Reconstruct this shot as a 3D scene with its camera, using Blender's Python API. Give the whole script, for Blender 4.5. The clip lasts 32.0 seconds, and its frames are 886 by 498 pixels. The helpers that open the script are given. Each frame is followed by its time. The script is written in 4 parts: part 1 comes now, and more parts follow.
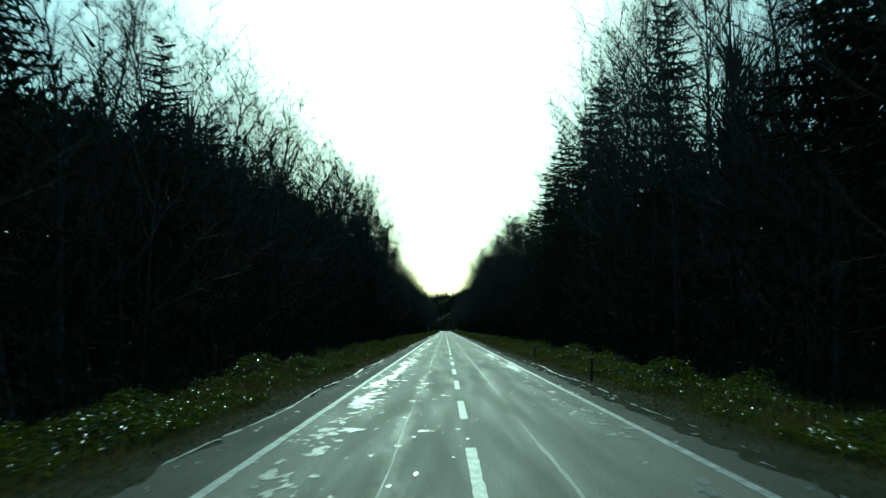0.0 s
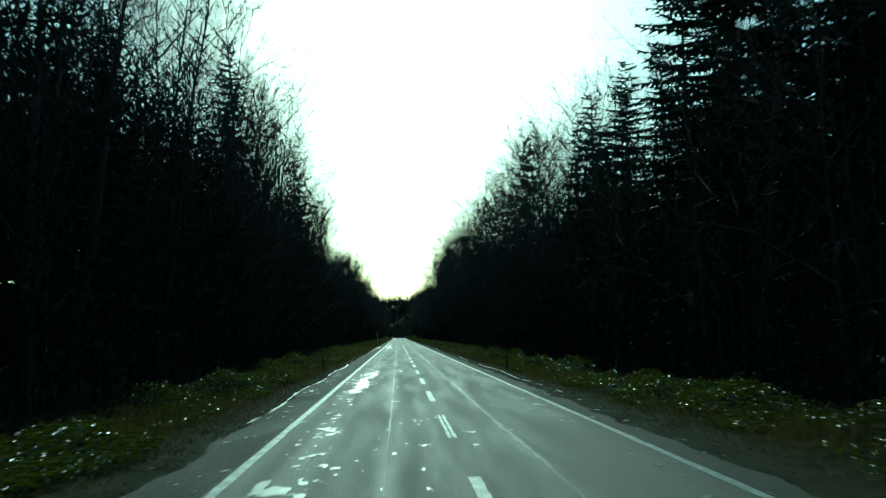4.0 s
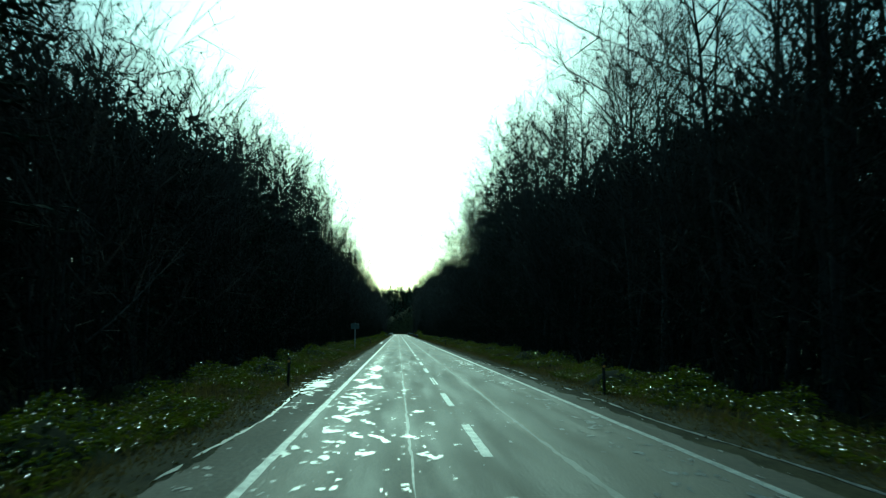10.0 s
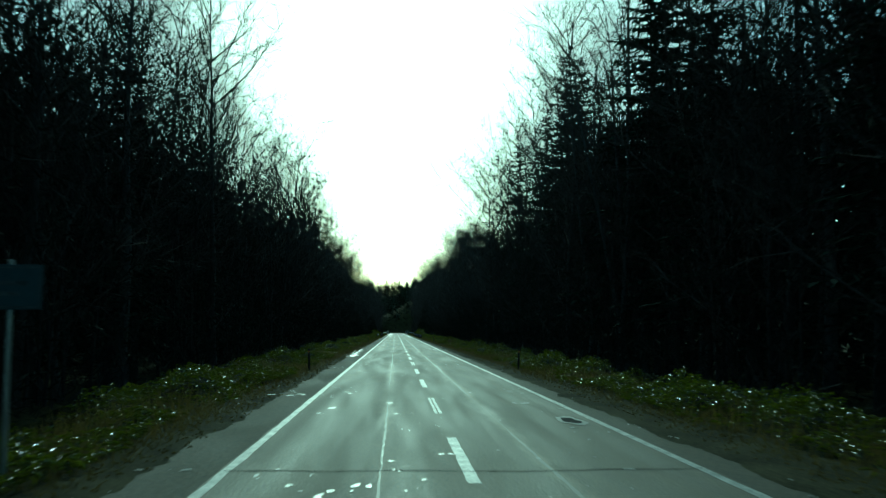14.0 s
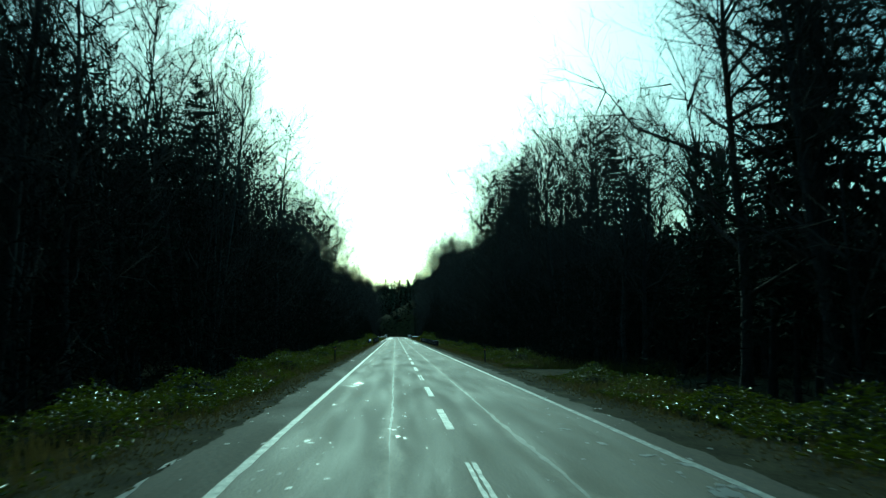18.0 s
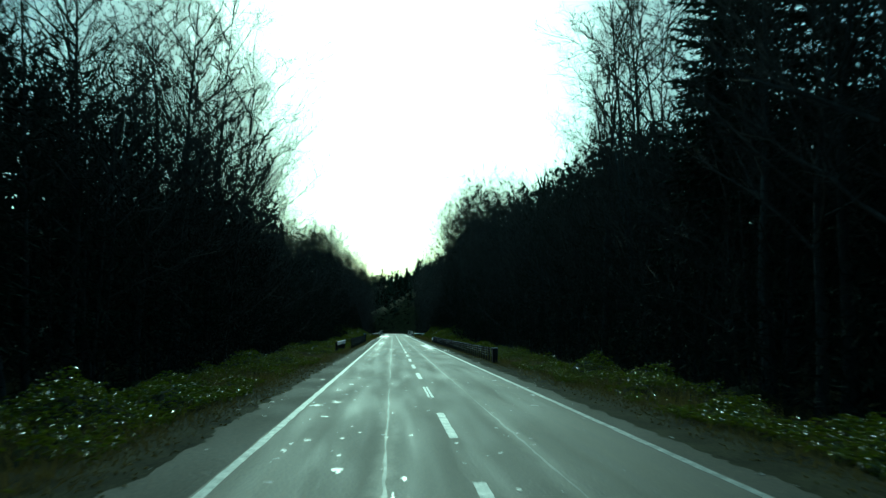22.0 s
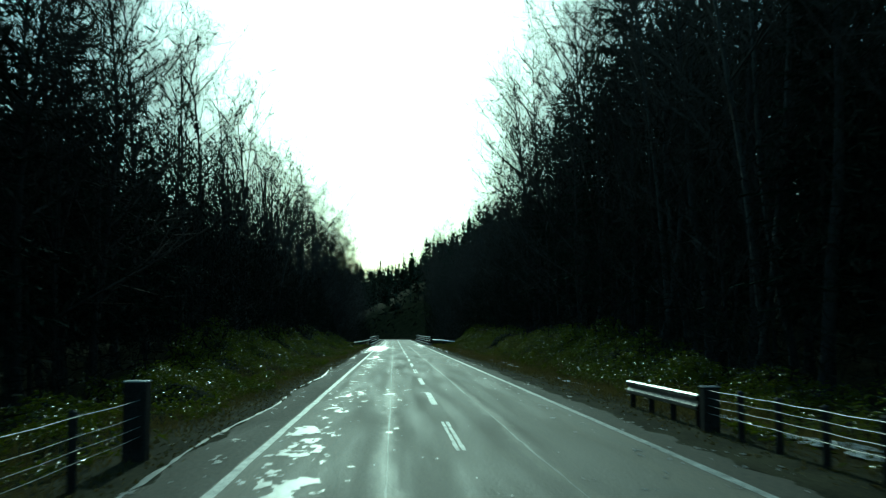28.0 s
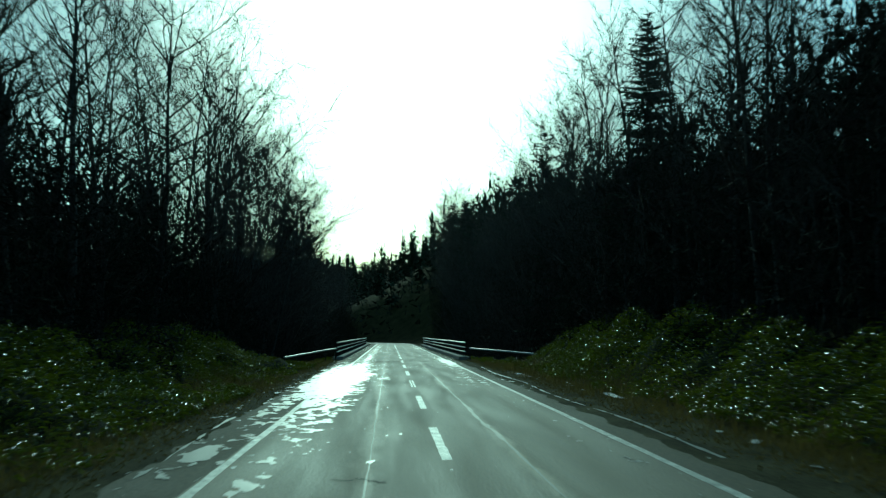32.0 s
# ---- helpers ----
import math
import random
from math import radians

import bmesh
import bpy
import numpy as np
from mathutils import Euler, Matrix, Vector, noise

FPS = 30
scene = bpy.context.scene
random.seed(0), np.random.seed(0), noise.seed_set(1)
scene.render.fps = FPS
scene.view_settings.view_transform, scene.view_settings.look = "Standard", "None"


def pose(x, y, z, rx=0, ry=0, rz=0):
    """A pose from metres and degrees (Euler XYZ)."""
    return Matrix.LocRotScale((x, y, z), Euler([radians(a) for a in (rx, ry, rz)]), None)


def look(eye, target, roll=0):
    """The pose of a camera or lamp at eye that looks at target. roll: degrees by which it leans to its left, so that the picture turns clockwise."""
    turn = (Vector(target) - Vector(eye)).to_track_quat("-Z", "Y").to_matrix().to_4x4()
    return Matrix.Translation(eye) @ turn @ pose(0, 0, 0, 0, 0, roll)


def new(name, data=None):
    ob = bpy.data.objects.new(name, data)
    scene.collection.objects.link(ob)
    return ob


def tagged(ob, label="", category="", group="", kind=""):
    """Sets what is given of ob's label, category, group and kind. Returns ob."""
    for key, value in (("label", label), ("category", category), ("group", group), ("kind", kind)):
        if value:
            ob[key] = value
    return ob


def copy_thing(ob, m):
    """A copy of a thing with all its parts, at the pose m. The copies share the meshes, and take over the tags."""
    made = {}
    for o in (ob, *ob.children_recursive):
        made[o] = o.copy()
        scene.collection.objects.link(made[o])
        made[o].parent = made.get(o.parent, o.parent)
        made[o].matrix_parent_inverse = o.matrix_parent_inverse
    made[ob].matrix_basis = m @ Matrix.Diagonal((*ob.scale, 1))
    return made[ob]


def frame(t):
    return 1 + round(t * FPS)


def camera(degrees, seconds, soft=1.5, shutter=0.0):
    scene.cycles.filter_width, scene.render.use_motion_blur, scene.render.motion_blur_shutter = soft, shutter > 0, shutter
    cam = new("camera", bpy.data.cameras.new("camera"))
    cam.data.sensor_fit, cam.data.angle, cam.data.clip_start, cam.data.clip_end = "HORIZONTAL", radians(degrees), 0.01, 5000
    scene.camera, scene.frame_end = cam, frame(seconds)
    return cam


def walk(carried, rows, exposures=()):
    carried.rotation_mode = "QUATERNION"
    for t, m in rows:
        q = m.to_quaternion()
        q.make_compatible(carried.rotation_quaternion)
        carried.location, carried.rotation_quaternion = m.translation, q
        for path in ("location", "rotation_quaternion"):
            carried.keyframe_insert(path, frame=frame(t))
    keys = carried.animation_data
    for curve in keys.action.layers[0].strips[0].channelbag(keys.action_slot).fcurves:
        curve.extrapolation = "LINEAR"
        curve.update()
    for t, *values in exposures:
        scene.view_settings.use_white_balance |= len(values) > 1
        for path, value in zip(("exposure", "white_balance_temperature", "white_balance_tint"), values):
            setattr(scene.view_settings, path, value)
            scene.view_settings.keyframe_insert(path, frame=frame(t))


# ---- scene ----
# camera: a phone behind a windscreen, 1.85 m over a straight rural road that runs along +y
cam = camera(48.4, 32.0, soft=1.3, shutter=0.25)
EYE = 1.85
# seconds, x, y, pitch, roll, yaw
PATH = [
(0, -0.38, -10.45, 4.64, 0.50, 0.11),
(1, -0.55, 9.95, 4.50, 0.60, -1.54),
(2, -0.92, 30.60, 4.67, 0.26, -2.37),
(5, -1.01, 92.61, 5.05, 0.50, -2.70),
(6, -1.05, 113.10, 4.60, 0.09, -3.00),
(7, -1.03, 133.70, 4.69, 0.09, -2.67),
(8, -1.11, 154.10, 4.56, 0.13, -2.44),
(9, -1.27, 174.40, 4.78, -0.40, -2.54),
(10, -1.36, 195.20, 4.80, -0.40, -2.61),
(11, -1.36, 215.90, 4.83, -0.80, -3.11),
(12, -1.20, 236.50, 5.00, -0.24, -3.10),
(13, -0.98, 257.30, 4.68, 0.30, -3.48),
(14, -0.98, 277.90, 4.71, -0.30, -2.76),
(17, -1.09, 340.04, 4.45, -0.15, -2.70),
(18, -1.09, 360.75, 4.90, -0.19, -2.77),
(19, -1.11, 381.20, 4.63, -0.40, -2.60),
(20, -1.14, 401.70, 4.73, -0.10, -2.54),
(21, -1.20, 422.40, 4.60, -0.50, -3.10),
(22, -1.08, 442.95, 4.68, -0.60, -2.93),
(23, -1.02, 463.60, 4.80, -0.40, -2.77),
(24, -1.06, 483.80, 4.66, -0.33, -2.44),
(25, -1.13, 503.96, 4.62, -0.40, -2.38),
(28, -1.07, 564.29, 4.87, 0.20, -2.87),
(29, -1.15, 584.60, 4.54, -0.50, -2.61),
(30, -1.16, 604.80, 4.70, -0.70, -3.00),
(31, -0.99, 624.90, 4.72, -0.50, -3.09),
(32, -0.86, 645.27, 4.94, 0.00, -3.09)]
walk(cam, [(t, pose(x, y, EYE, 90 + p, r, w)) for t, x, y, p, r, w in PATH],
     exposures=[(0, -0.9, 5090, -45), (5, -0.9, 4970, -49), (9, -0.9, 4890, -52), (14, -0.9, 4890, -52), (19, -0.9, 4740, -53), (21, -0.9, 4840, -51), (25, -0.9, 4690, -53), (28, -0.9, 5040, -45), (32, -0.9, 4950, -49)])

# ---- light: a low sun straight ahead, down the line of the road
SUN_EL, SUN_AZ = radians(25), radians(-1.0)
world = bpy.data.worlds.new("sky")
scene.world = world
world.use_nodes = True
wn = world.node_tree.nodes
sky = wn.new("ShaderNodeTexSky")
sky.sky_type, sky.sun_disc = "NISHITA", False
sky.sun_elevation, sky.sun_rotation = SUN_EL, SUN_AZ
sky.air_density, sky.dust_density = 1.0, 0.8
wn["Background"].inputs["Strength"].default_value = 0.23
world.node_tree.links.new(sky.outputs[0], wn["Background"].inputs["Color"])
sun = new("sun", bpy.data.lights.new("sun", "SUN"))
sun.data.energy, sun.data.angle, sun.data.color = 2.1, radians(0.53), (1.0, 0.95, 0.86)
sun_way = Vector((math.sin(SUN_AZ) * math.cos(SUN_EL), math.cos(SUN_AZ) * math.cos(SUN_EL), math.sin(SUN_EL)))
sun.matrix_world = look(sun_way * 100, (0, 0, 0))


# ---- materials
def material(name, dark, light, scale=3.0, rough=0.8, bump=0.3, spec=0.5, fine=25.0, random_by=0.0, metal=0.0, rough_var=0.0, stretch=1.0, shine_through=None):
    """Two scales of noise between a dark and a light base colour, with a fine relief; pieces may vary by object."""
    m = bpy.data.materials.new(name)
    m.use_nodes = True
    n, l = m.node_tree.nodes, m.node_tree.links
    b = n["Principled BSDF"]
    tc = n.new("ShaderNodeTexCoord")
    big, small = n.new("ShaderNodeTexNoise"), n.new("ShaderNodeTexNoise")
    big.inputs["Scale"].default_value, small.inputs["Scale"].default_value = scale, fine
    big.inputs["Detail"].default_value = 5
    small.inputs["Detail"].default_value = 3
    l.new(tc.outputs["Object"], small.inputs["Vector"])
    mp = n.new("ShaderNodeMapping")
    mp.inputs["Scale"].default_value = (1, 1 / stretch, 1)
    l.new(tc.outputs["Object"], mp.inputs["Vector"])
    l.new(mp.outputs[0], big.inputs["Vector"])
    add = n.new("ShaderNodeMath")
    add.operation = "ADD"
    l.new(big.outputs["Fac"], add.inputs[0])
    l.new(small.outputs["Fac"], add.inputs[1])
    ramp = n.new("ShaderNodeValToRGB")
    ramp.color_ramp.elements[0].position, ramp.color_ramp.elements[1].position = 0.36, 0.64
    ramp.color_ramp.elements[0].color, ramp.color_ramp.elements[1].color = (*dark, 1), (*light, 1)
    half = n.new("ShaderNodeMath")
    half.operation = "MULTIPLY"
    half.inputs[1].default_value = 0.5
    l.new(add.outputs[0], half.inputs[0])
    l.new(half.outputs[0], ramp.inputs[0])
    colour = ramp.outputs[0]
    if random_by:
        info = n.new("ShaderNodeObjectInfo")
        island = n.new("ShaderNodeNewGeometry")
        mix = n.new("ShaderNodeMath")
        mix.operation = "MULTIPLY_ADD"
        mix.inputs[1].default_value, mix.inputs[2].default_value = 2 * random_by, 1 - random_by
        both = n.new("ShaderNodeMath")
        both.operation = "ADD"
        l.new(info.outputs["Random"], both.inputs[0])
        l.new(island.outputs["Random Per Island"], both.inputs[1])
        hb = n.new("ShaderNodeMath")
        hb.operation = "MULTIPLY"
        hb.inputs[1].default_value = 0.5
        l.new(both.outputs[0], hb.inputs[0])
        l.new(hb.outputs[0], mix.inputs[0])
        hsv = n.new("ShaderNodeHueSaturation")
        l.new(mix.outputs[0], hsv.inputs["Value"])
        l.new(colour, hsv.inputs["Color"])
        colour = hsv.outputs[0]
    l.new(colour, b.inputs["Base Color"])
    b.inputs["Roughness"].default_value = rough
    b.inputs["Specular IOR Level"].default_value = spec
    b.inputs["Metallic"].default_value = metal
    if rough_var:
        rr = n.new("ShaderNodeMapRange")
        rr.inputs["From Min"].default_value, rr.inputs["From Max"].default_value = 0.35, 0.65
        rr.inputs["To Min"].default_value, rr.inputs["To Max"].default_value = rough - rough_var, rough + rough_var
        l.new(half.outputs[0], rr.inputs["Value"])
        l.new(rr.outputs[0], b.inputs["Roughness"])
    if bump:
        bp = n.new("ShaderNodeBump")
        bp.inputs["Strength"].default_value, bp.inputs["Distance"].default_value = bump, 0.02
        l.new(small.outputs["Fac"], bp.inputs["Height"])
        l.new(bp.outputs[0], b.inputs["Normal"])
    if shine_through:
        # thin leaves let the sun through
        tr, mx = n.new("ShaderNodeBsdfTranslucent"), n.new("ShaderNodeMixShader")
        tr.inputs["Color"].default_value = (*shine_through, 1)
        mx.inputs[0].default_value = 0.4
        l.new(b.outputs[0], mx.inputs[1])
        l.new(tr.outputs[0], mx.inputs[2])
        l.new(mx.outputs[0], n["Material Output"].inputs["Surface"])
    return m


ASPHALT = material("asphalt", (0.052, 0.047, 0.032), (0.158, 0.134, 0.090), 1.9, 0.72, 0.6, 0.33, 20, rough_var=0.12, stretch=16)
grain = next(k for k in ASPHALT.node_tree.nodes if k.type == "VALTORGB").color_ramp.elements
grain[0].position, grain[1].position = 0.41, 0.59
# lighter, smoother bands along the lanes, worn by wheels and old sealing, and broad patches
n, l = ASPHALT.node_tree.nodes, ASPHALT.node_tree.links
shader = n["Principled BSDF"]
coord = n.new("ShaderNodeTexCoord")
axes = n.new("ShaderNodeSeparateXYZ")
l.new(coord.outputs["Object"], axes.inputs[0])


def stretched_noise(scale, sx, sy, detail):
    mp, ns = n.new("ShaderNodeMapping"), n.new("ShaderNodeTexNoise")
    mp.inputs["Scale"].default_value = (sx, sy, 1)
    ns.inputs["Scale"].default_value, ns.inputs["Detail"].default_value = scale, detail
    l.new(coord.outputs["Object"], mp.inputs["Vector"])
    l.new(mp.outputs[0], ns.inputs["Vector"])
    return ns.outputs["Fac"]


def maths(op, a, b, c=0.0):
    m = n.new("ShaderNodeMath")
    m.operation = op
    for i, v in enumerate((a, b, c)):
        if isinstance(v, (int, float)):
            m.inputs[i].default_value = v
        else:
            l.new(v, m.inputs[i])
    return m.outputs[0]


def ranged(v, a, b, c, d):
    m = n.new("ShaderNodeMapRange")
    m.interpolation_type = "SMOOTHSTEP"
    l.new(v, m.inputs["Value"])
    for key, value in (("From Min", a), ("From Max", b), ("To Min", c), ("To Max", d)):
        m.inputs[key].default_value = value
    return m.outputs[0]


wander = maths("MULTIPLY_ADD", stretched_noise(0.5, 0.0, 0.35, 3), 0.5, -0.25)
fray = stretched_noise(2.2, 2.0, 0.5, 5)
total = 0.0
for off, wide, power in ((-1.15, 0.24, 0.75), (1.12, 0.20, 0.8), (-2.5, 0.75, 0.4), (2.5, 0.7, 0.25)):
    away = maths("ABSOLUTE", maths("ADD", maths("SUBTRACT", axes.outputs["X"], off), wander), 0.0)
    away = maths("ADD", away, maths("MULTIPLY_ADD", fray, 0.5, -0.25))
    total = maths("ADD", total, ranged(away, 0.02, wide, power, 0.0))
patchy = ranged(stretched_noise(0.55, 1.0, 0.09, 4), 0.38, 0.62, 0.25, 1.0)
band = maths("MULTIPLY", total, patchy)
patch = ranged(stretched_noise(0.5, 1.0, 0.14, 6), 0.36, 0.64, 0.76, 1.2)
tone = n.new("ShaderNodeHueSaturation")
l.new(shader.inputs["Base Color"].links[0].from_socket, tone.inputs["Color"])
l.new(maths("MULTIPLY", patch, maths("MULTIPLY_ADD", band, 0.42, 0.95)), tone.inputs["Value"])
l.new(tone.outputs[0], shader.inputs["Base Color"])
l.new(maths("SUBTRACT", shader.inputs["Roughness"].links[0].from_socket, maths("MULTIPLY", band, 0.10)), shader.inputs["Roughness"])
OLD_ASPHALT = material("shoulder_asphalt", (0.012, 0.012, 0.007), (0.098, 0.086, 0.058), 0.8, 0.84, 0.9, 0.2, 9, rough_var=0.12, stretch=4)
SEAM = material("sealed_seam", (0.075, 0.08, 0.065), (0.24, 0.24, 0.20), 2.4, 0.6, 0.3, 0.4, 12, rough_var=0.1)
TAR = material("tar_joint", (0.015, 0.015, 0.016), (0.03, 0.03, 0.03), 2, 0.95, 0.2, 0.05)
PAINT = material("road_paint", (0.12, 0.125, 0.11), (0.62, 0.62, 0.56), 2.2, 0.55, 0.4, 0.45, 13)
# the pale base colour stands in for sky and sun glinting off the water
WATER_GLINT = material("puddle_water_glint", (0.14, 0.145, 0.14), (0.28, 0.285, 0.275), 3, 0.36, 0.35, 0.9, 9, rough_var=0.06)
GRAVEL = material("gravel", (0.006, 0.008, 0.003), (0.075, 0.068, 0.034), 1.1, 1.0, 0.9, 0.04, 12, stretch=2.0)
EARTH = material("forest_earth", (0.020, 0.019, 0.008), (0.06, 0.050, 0.020), 0.5, 1.0, 0.8, 0.02, 7)
SASA = material("bamboo_grass_leaf", (0.011, 0.028, 0.003), (0.125, 0.13, 0.014), 0.9, 0.25, 0.0, 0.85, 5, random_by=0.9, shine_through=(0.14, 0.16, 0.008))
# the mat's near-black colour stands in for shade between the leaves
COVER_SHADE = material("bamboo_grass_gap_shade", (0.003, 0.006, 0.002), (0.014, 0.019, 0.005), 1.6, 1.0, 0.9, 0.02, 9)
GRASS = material("dry_grass", (0.045, 0.047, 0.010), (0.16, 0.13, 0.032), 0.7, 0.8, 0.0, 0.1, 5, random_by=0.4, shine_through=(0.12, 0.095, 0.03))
NEEDLE = material("fir_needles", (0.012, 0.021, 0.012), (0.032, 0.044, 0.023), 0.5, 0.9, 0.0, 0.08, 4, random_by=0.35)
BARK = material("grey_bark", (0.020, 0.017, 0.014), (0.055, 0.048, 0.041), 1.5, 0.9, 0.6, 0.2, 14)
TWIG = material("bare_twigs", (0.032, 0.026, 0.021), (0.085, 0.07, 0.058), 1.0, 0.92, 0.0, 0.08, 6, random_by=0.3)
BIRCH = material("birch_bark", (0.022, 0.020, 0.017), (0.072, 0.066, 0.058), 2.5, 0.8, 0.4, 0.2, 9)
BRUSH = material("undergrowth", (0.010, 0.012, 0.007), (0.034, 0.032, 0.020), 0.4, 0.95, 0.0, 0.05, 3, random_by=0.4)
STEEL = material("galvanised_steel", (0.34, 0.36, 0.37), (0.58, 0.60, 0.60), 3, 0.32, 0.1, 0.5, 20, metal=0.9)
BEAM = material("dull_galvanised_beam", (0.07, 0.072, 0.072), (0.17, 0.175, 0.175), 3, 0.4, 0.1, 0.5, 20, metal=0.9)
CABLE = material("dull_wire", (0.10, 0.10, 0.10), (0.24, 0.245, 0.24), 3, 0.5, 0.1, 0.4, 20, metal=0.7)
RUSTY = material("weathered_steel", (0.012, 0.011, 0.009), (0.04, 0.036, 0.031), 4, 0.7, 0.3, 0.2, 25)
CONCRETE = material("stained_concrete", (0.12, 0.12, 0.11), (0.28, 0.27, 0.25), 1.2, 0.85, 0.5, 0.3, 20)
SIGNFACE = material("sign_sheet", (0.035, 0.055, 0.062), (0.055, 0.08, 0.088), 2, 0.35, 0.05, 0.5, 8)
SNOW = material("old_snow", (0.16, 0.165, 0.16), (0.62, 0.63, 0.62), 3.5, 0.6, 0.6, 0.3, 14)
REFLECTOR = material("reflector", (0.5, 0.22, 0.04), (0.65, 0.3, 0.06), 8, 0.25, 0.0)


# ---- geometry helpers
def mesh_of(name, verts, faces, mat):
    me = bpy.data.meshes.new(name)
    verts, faces = np.asarray(verts, dtype=np.float32), np.asarray(faces, dtype=np.int32)
    k = faces.shape[1]
    me.vertices.add(len(verts))
    me.vertices.foreach_set("co", verts.ravel())
    me.loops.add(faces.size)
    me.loops.foreach_set("vertex_index", faces.ravel())
    me.polygons.add(len(faces))
    me.polygons.foreach_set("loop_start", np.arange(0, faces.size, k, dtype=np.int32))
    me.update(calc_edges=True)
    me.materials.append(mat)
    return me


def part(name, bm, mat, parent, label=""):
    me = bpy.data.meshes.new(name)
    bm.to_mesh(me)
    bm.free()
    me.materials.append(mat)
    ob = new(name, me)
    ob.parent = parent
    if label:
        ob["label"] = label
    return ob


def piece(name, me, parent, label=""):
    ob = new(name, me)
    ob.parent = parent
    if label:
        ob["label"] = label
    return ob


def box(bm, x0, x1, y0, y1, z0, z1, bevel=0.0):
    r = bmesh.ops.create_cube(bm, size=1, matrix=Matrix.LocRotScale(((x0 + x1) / 2, (y0 + y1) / 2, (z0 + z1) / 2), None, (x1 - x0, y1 - y0, z1 - z0)))
    if bevel:
        es = list({e for v in r["verts"] for e in v.link_edges})
        bmesh.ops.bevel(bm, geom=es, offset=bevel, segments=2, affect="EDGES", profile=0.6)
    return bm


def rod(bm, a, b, r0, r1=None, n=10):
    a, b = Vector(a), Vector(b)
    d = b - a
    m = Matrix.Translation((a + b) / 2) @ d.to_track_quat("Z", "Y").to_matrix().to_4x4()
    bmesh.ops.create_cone(bm, cap_ends=True, segments=n, radius1=r0, radius2=r0 if r1 is None else r1, depth=d.length, matrix=m)
    return bm


def limbs(p0, p1, r0, r1, n):
    """Tapered n-sided tubes between the points p0 and p1, all at once, as triangles."""
    p0, p1 = np.asarray(p0, float), np.asarray(p1, float)
    r0, r1 = np.asarray(r0, float)[:, None, None], np.asarray(r1, float)[:, None, None]
    d = p1 - p0
    d /= np.linalg.norm(d, axis=1, keepdims=True) + 1e-9
    ref = np.where(np.abs(d[:, 2:3]) > 0.9, [[1.0, 0, 0]], [[0, 0, 1.0]])
    u = np.cross(d, ref)
    u /= np.linalg.norm(u, axis=1, keepdims=True) + 1e-9
    v = np.cross(d, u)
    a = np.arange(n) * 2 * np.pi / n
    ring = np.cos(a)[None, :, None] * u[:, None] + np.sin(a)[None, :, None] * v[:, None]
    lo, hi = p0[:, None] + ring * r0, p1[:, None] + ring * r1
    verts = np.concatenate([lo, hi], axis=1).reshape(-1, 3)
    i = np.arange(n)
    j = (i + 1) % n
    f = np.concatenate([np.stack([i, j, j + n], 1), np.stack([i, j + n, i + n], 1)])
    faces = (f[None] + (np.arange(len(p0)) * 2 * n)[:, None, None]).reshape(-1, 3)
    return verts, faces


def spikes(p0, p1, r0):
    """Three-sided twigs that run out to a point."""
    p0, p1 = np.asarray(p0, float), np.asarray(p1, float)
    d = p1 - p0
    d /= np.linalg.norm(d, axis=1, keepdims=True) + 1e-9
    ref = np.where(np.abs(d[:, 2:3]) > 0.9, [[1.0, 0, 0]], [[0, 0, 1.0]])
    u = np.cross(d, ref)
    u /= np.linalg.norm(u, axis=1, keepdims=True) + 1e-9
    v = np.cross(d, u)
    a = np.arange(3) * 2 * np.pi / 3
    ring = np.cos(a)[None, :, None] * u[:, None] + np.sin(a)[None, :, None] * v[:, None]
    lo = p0[:, None] + ring * np.asarray(r0, float)[:, None, None]
    verts = np.concatenate([lo, p1[:, None]], axis=1).reshape(-1, 3)
    f = np.array([[0, 1, 3], [1, 2, 3], [2, 0, 3]])
    return verts, (f[None] + (np.arange(len(p0)) * 4)[:, None, None]).reshape(-1, 3)


def joined(*sets):
    vs, fs, k = [], [], 0
    for v, f in sets:
        vs.append(v)
        fs.append(f + k)
        k += len(v)
    return np.concatenate(vs), np.concatenate(fs)


def smooth(a, b, x):
    s = np.clip((np.asarray(x, float) - a) / (b - a), 0, 1)
    return s * s * (3 - 2 * s)


def wave(x, y, k=0):
    """A soft, uneven height between about -1 and 1."""
    return (np.sin(x * 0.31 + y * 0.13 + k) + np.sin(x * 0.83 - y * 0.41 + 1.7 * k) * 0.6 + np.sin(y * 0.77 + x * 0.2 + k) * 0.5) / 2.1


# ---- the lie of the land
def road_x(y):
    """The road's middle: straight, and bending away beyond the bridge."""
    return -np.where(np.asarray(y, float) > 830, (np.asarray(y, float) - 830) ** 2 / 130.0, 0.0)


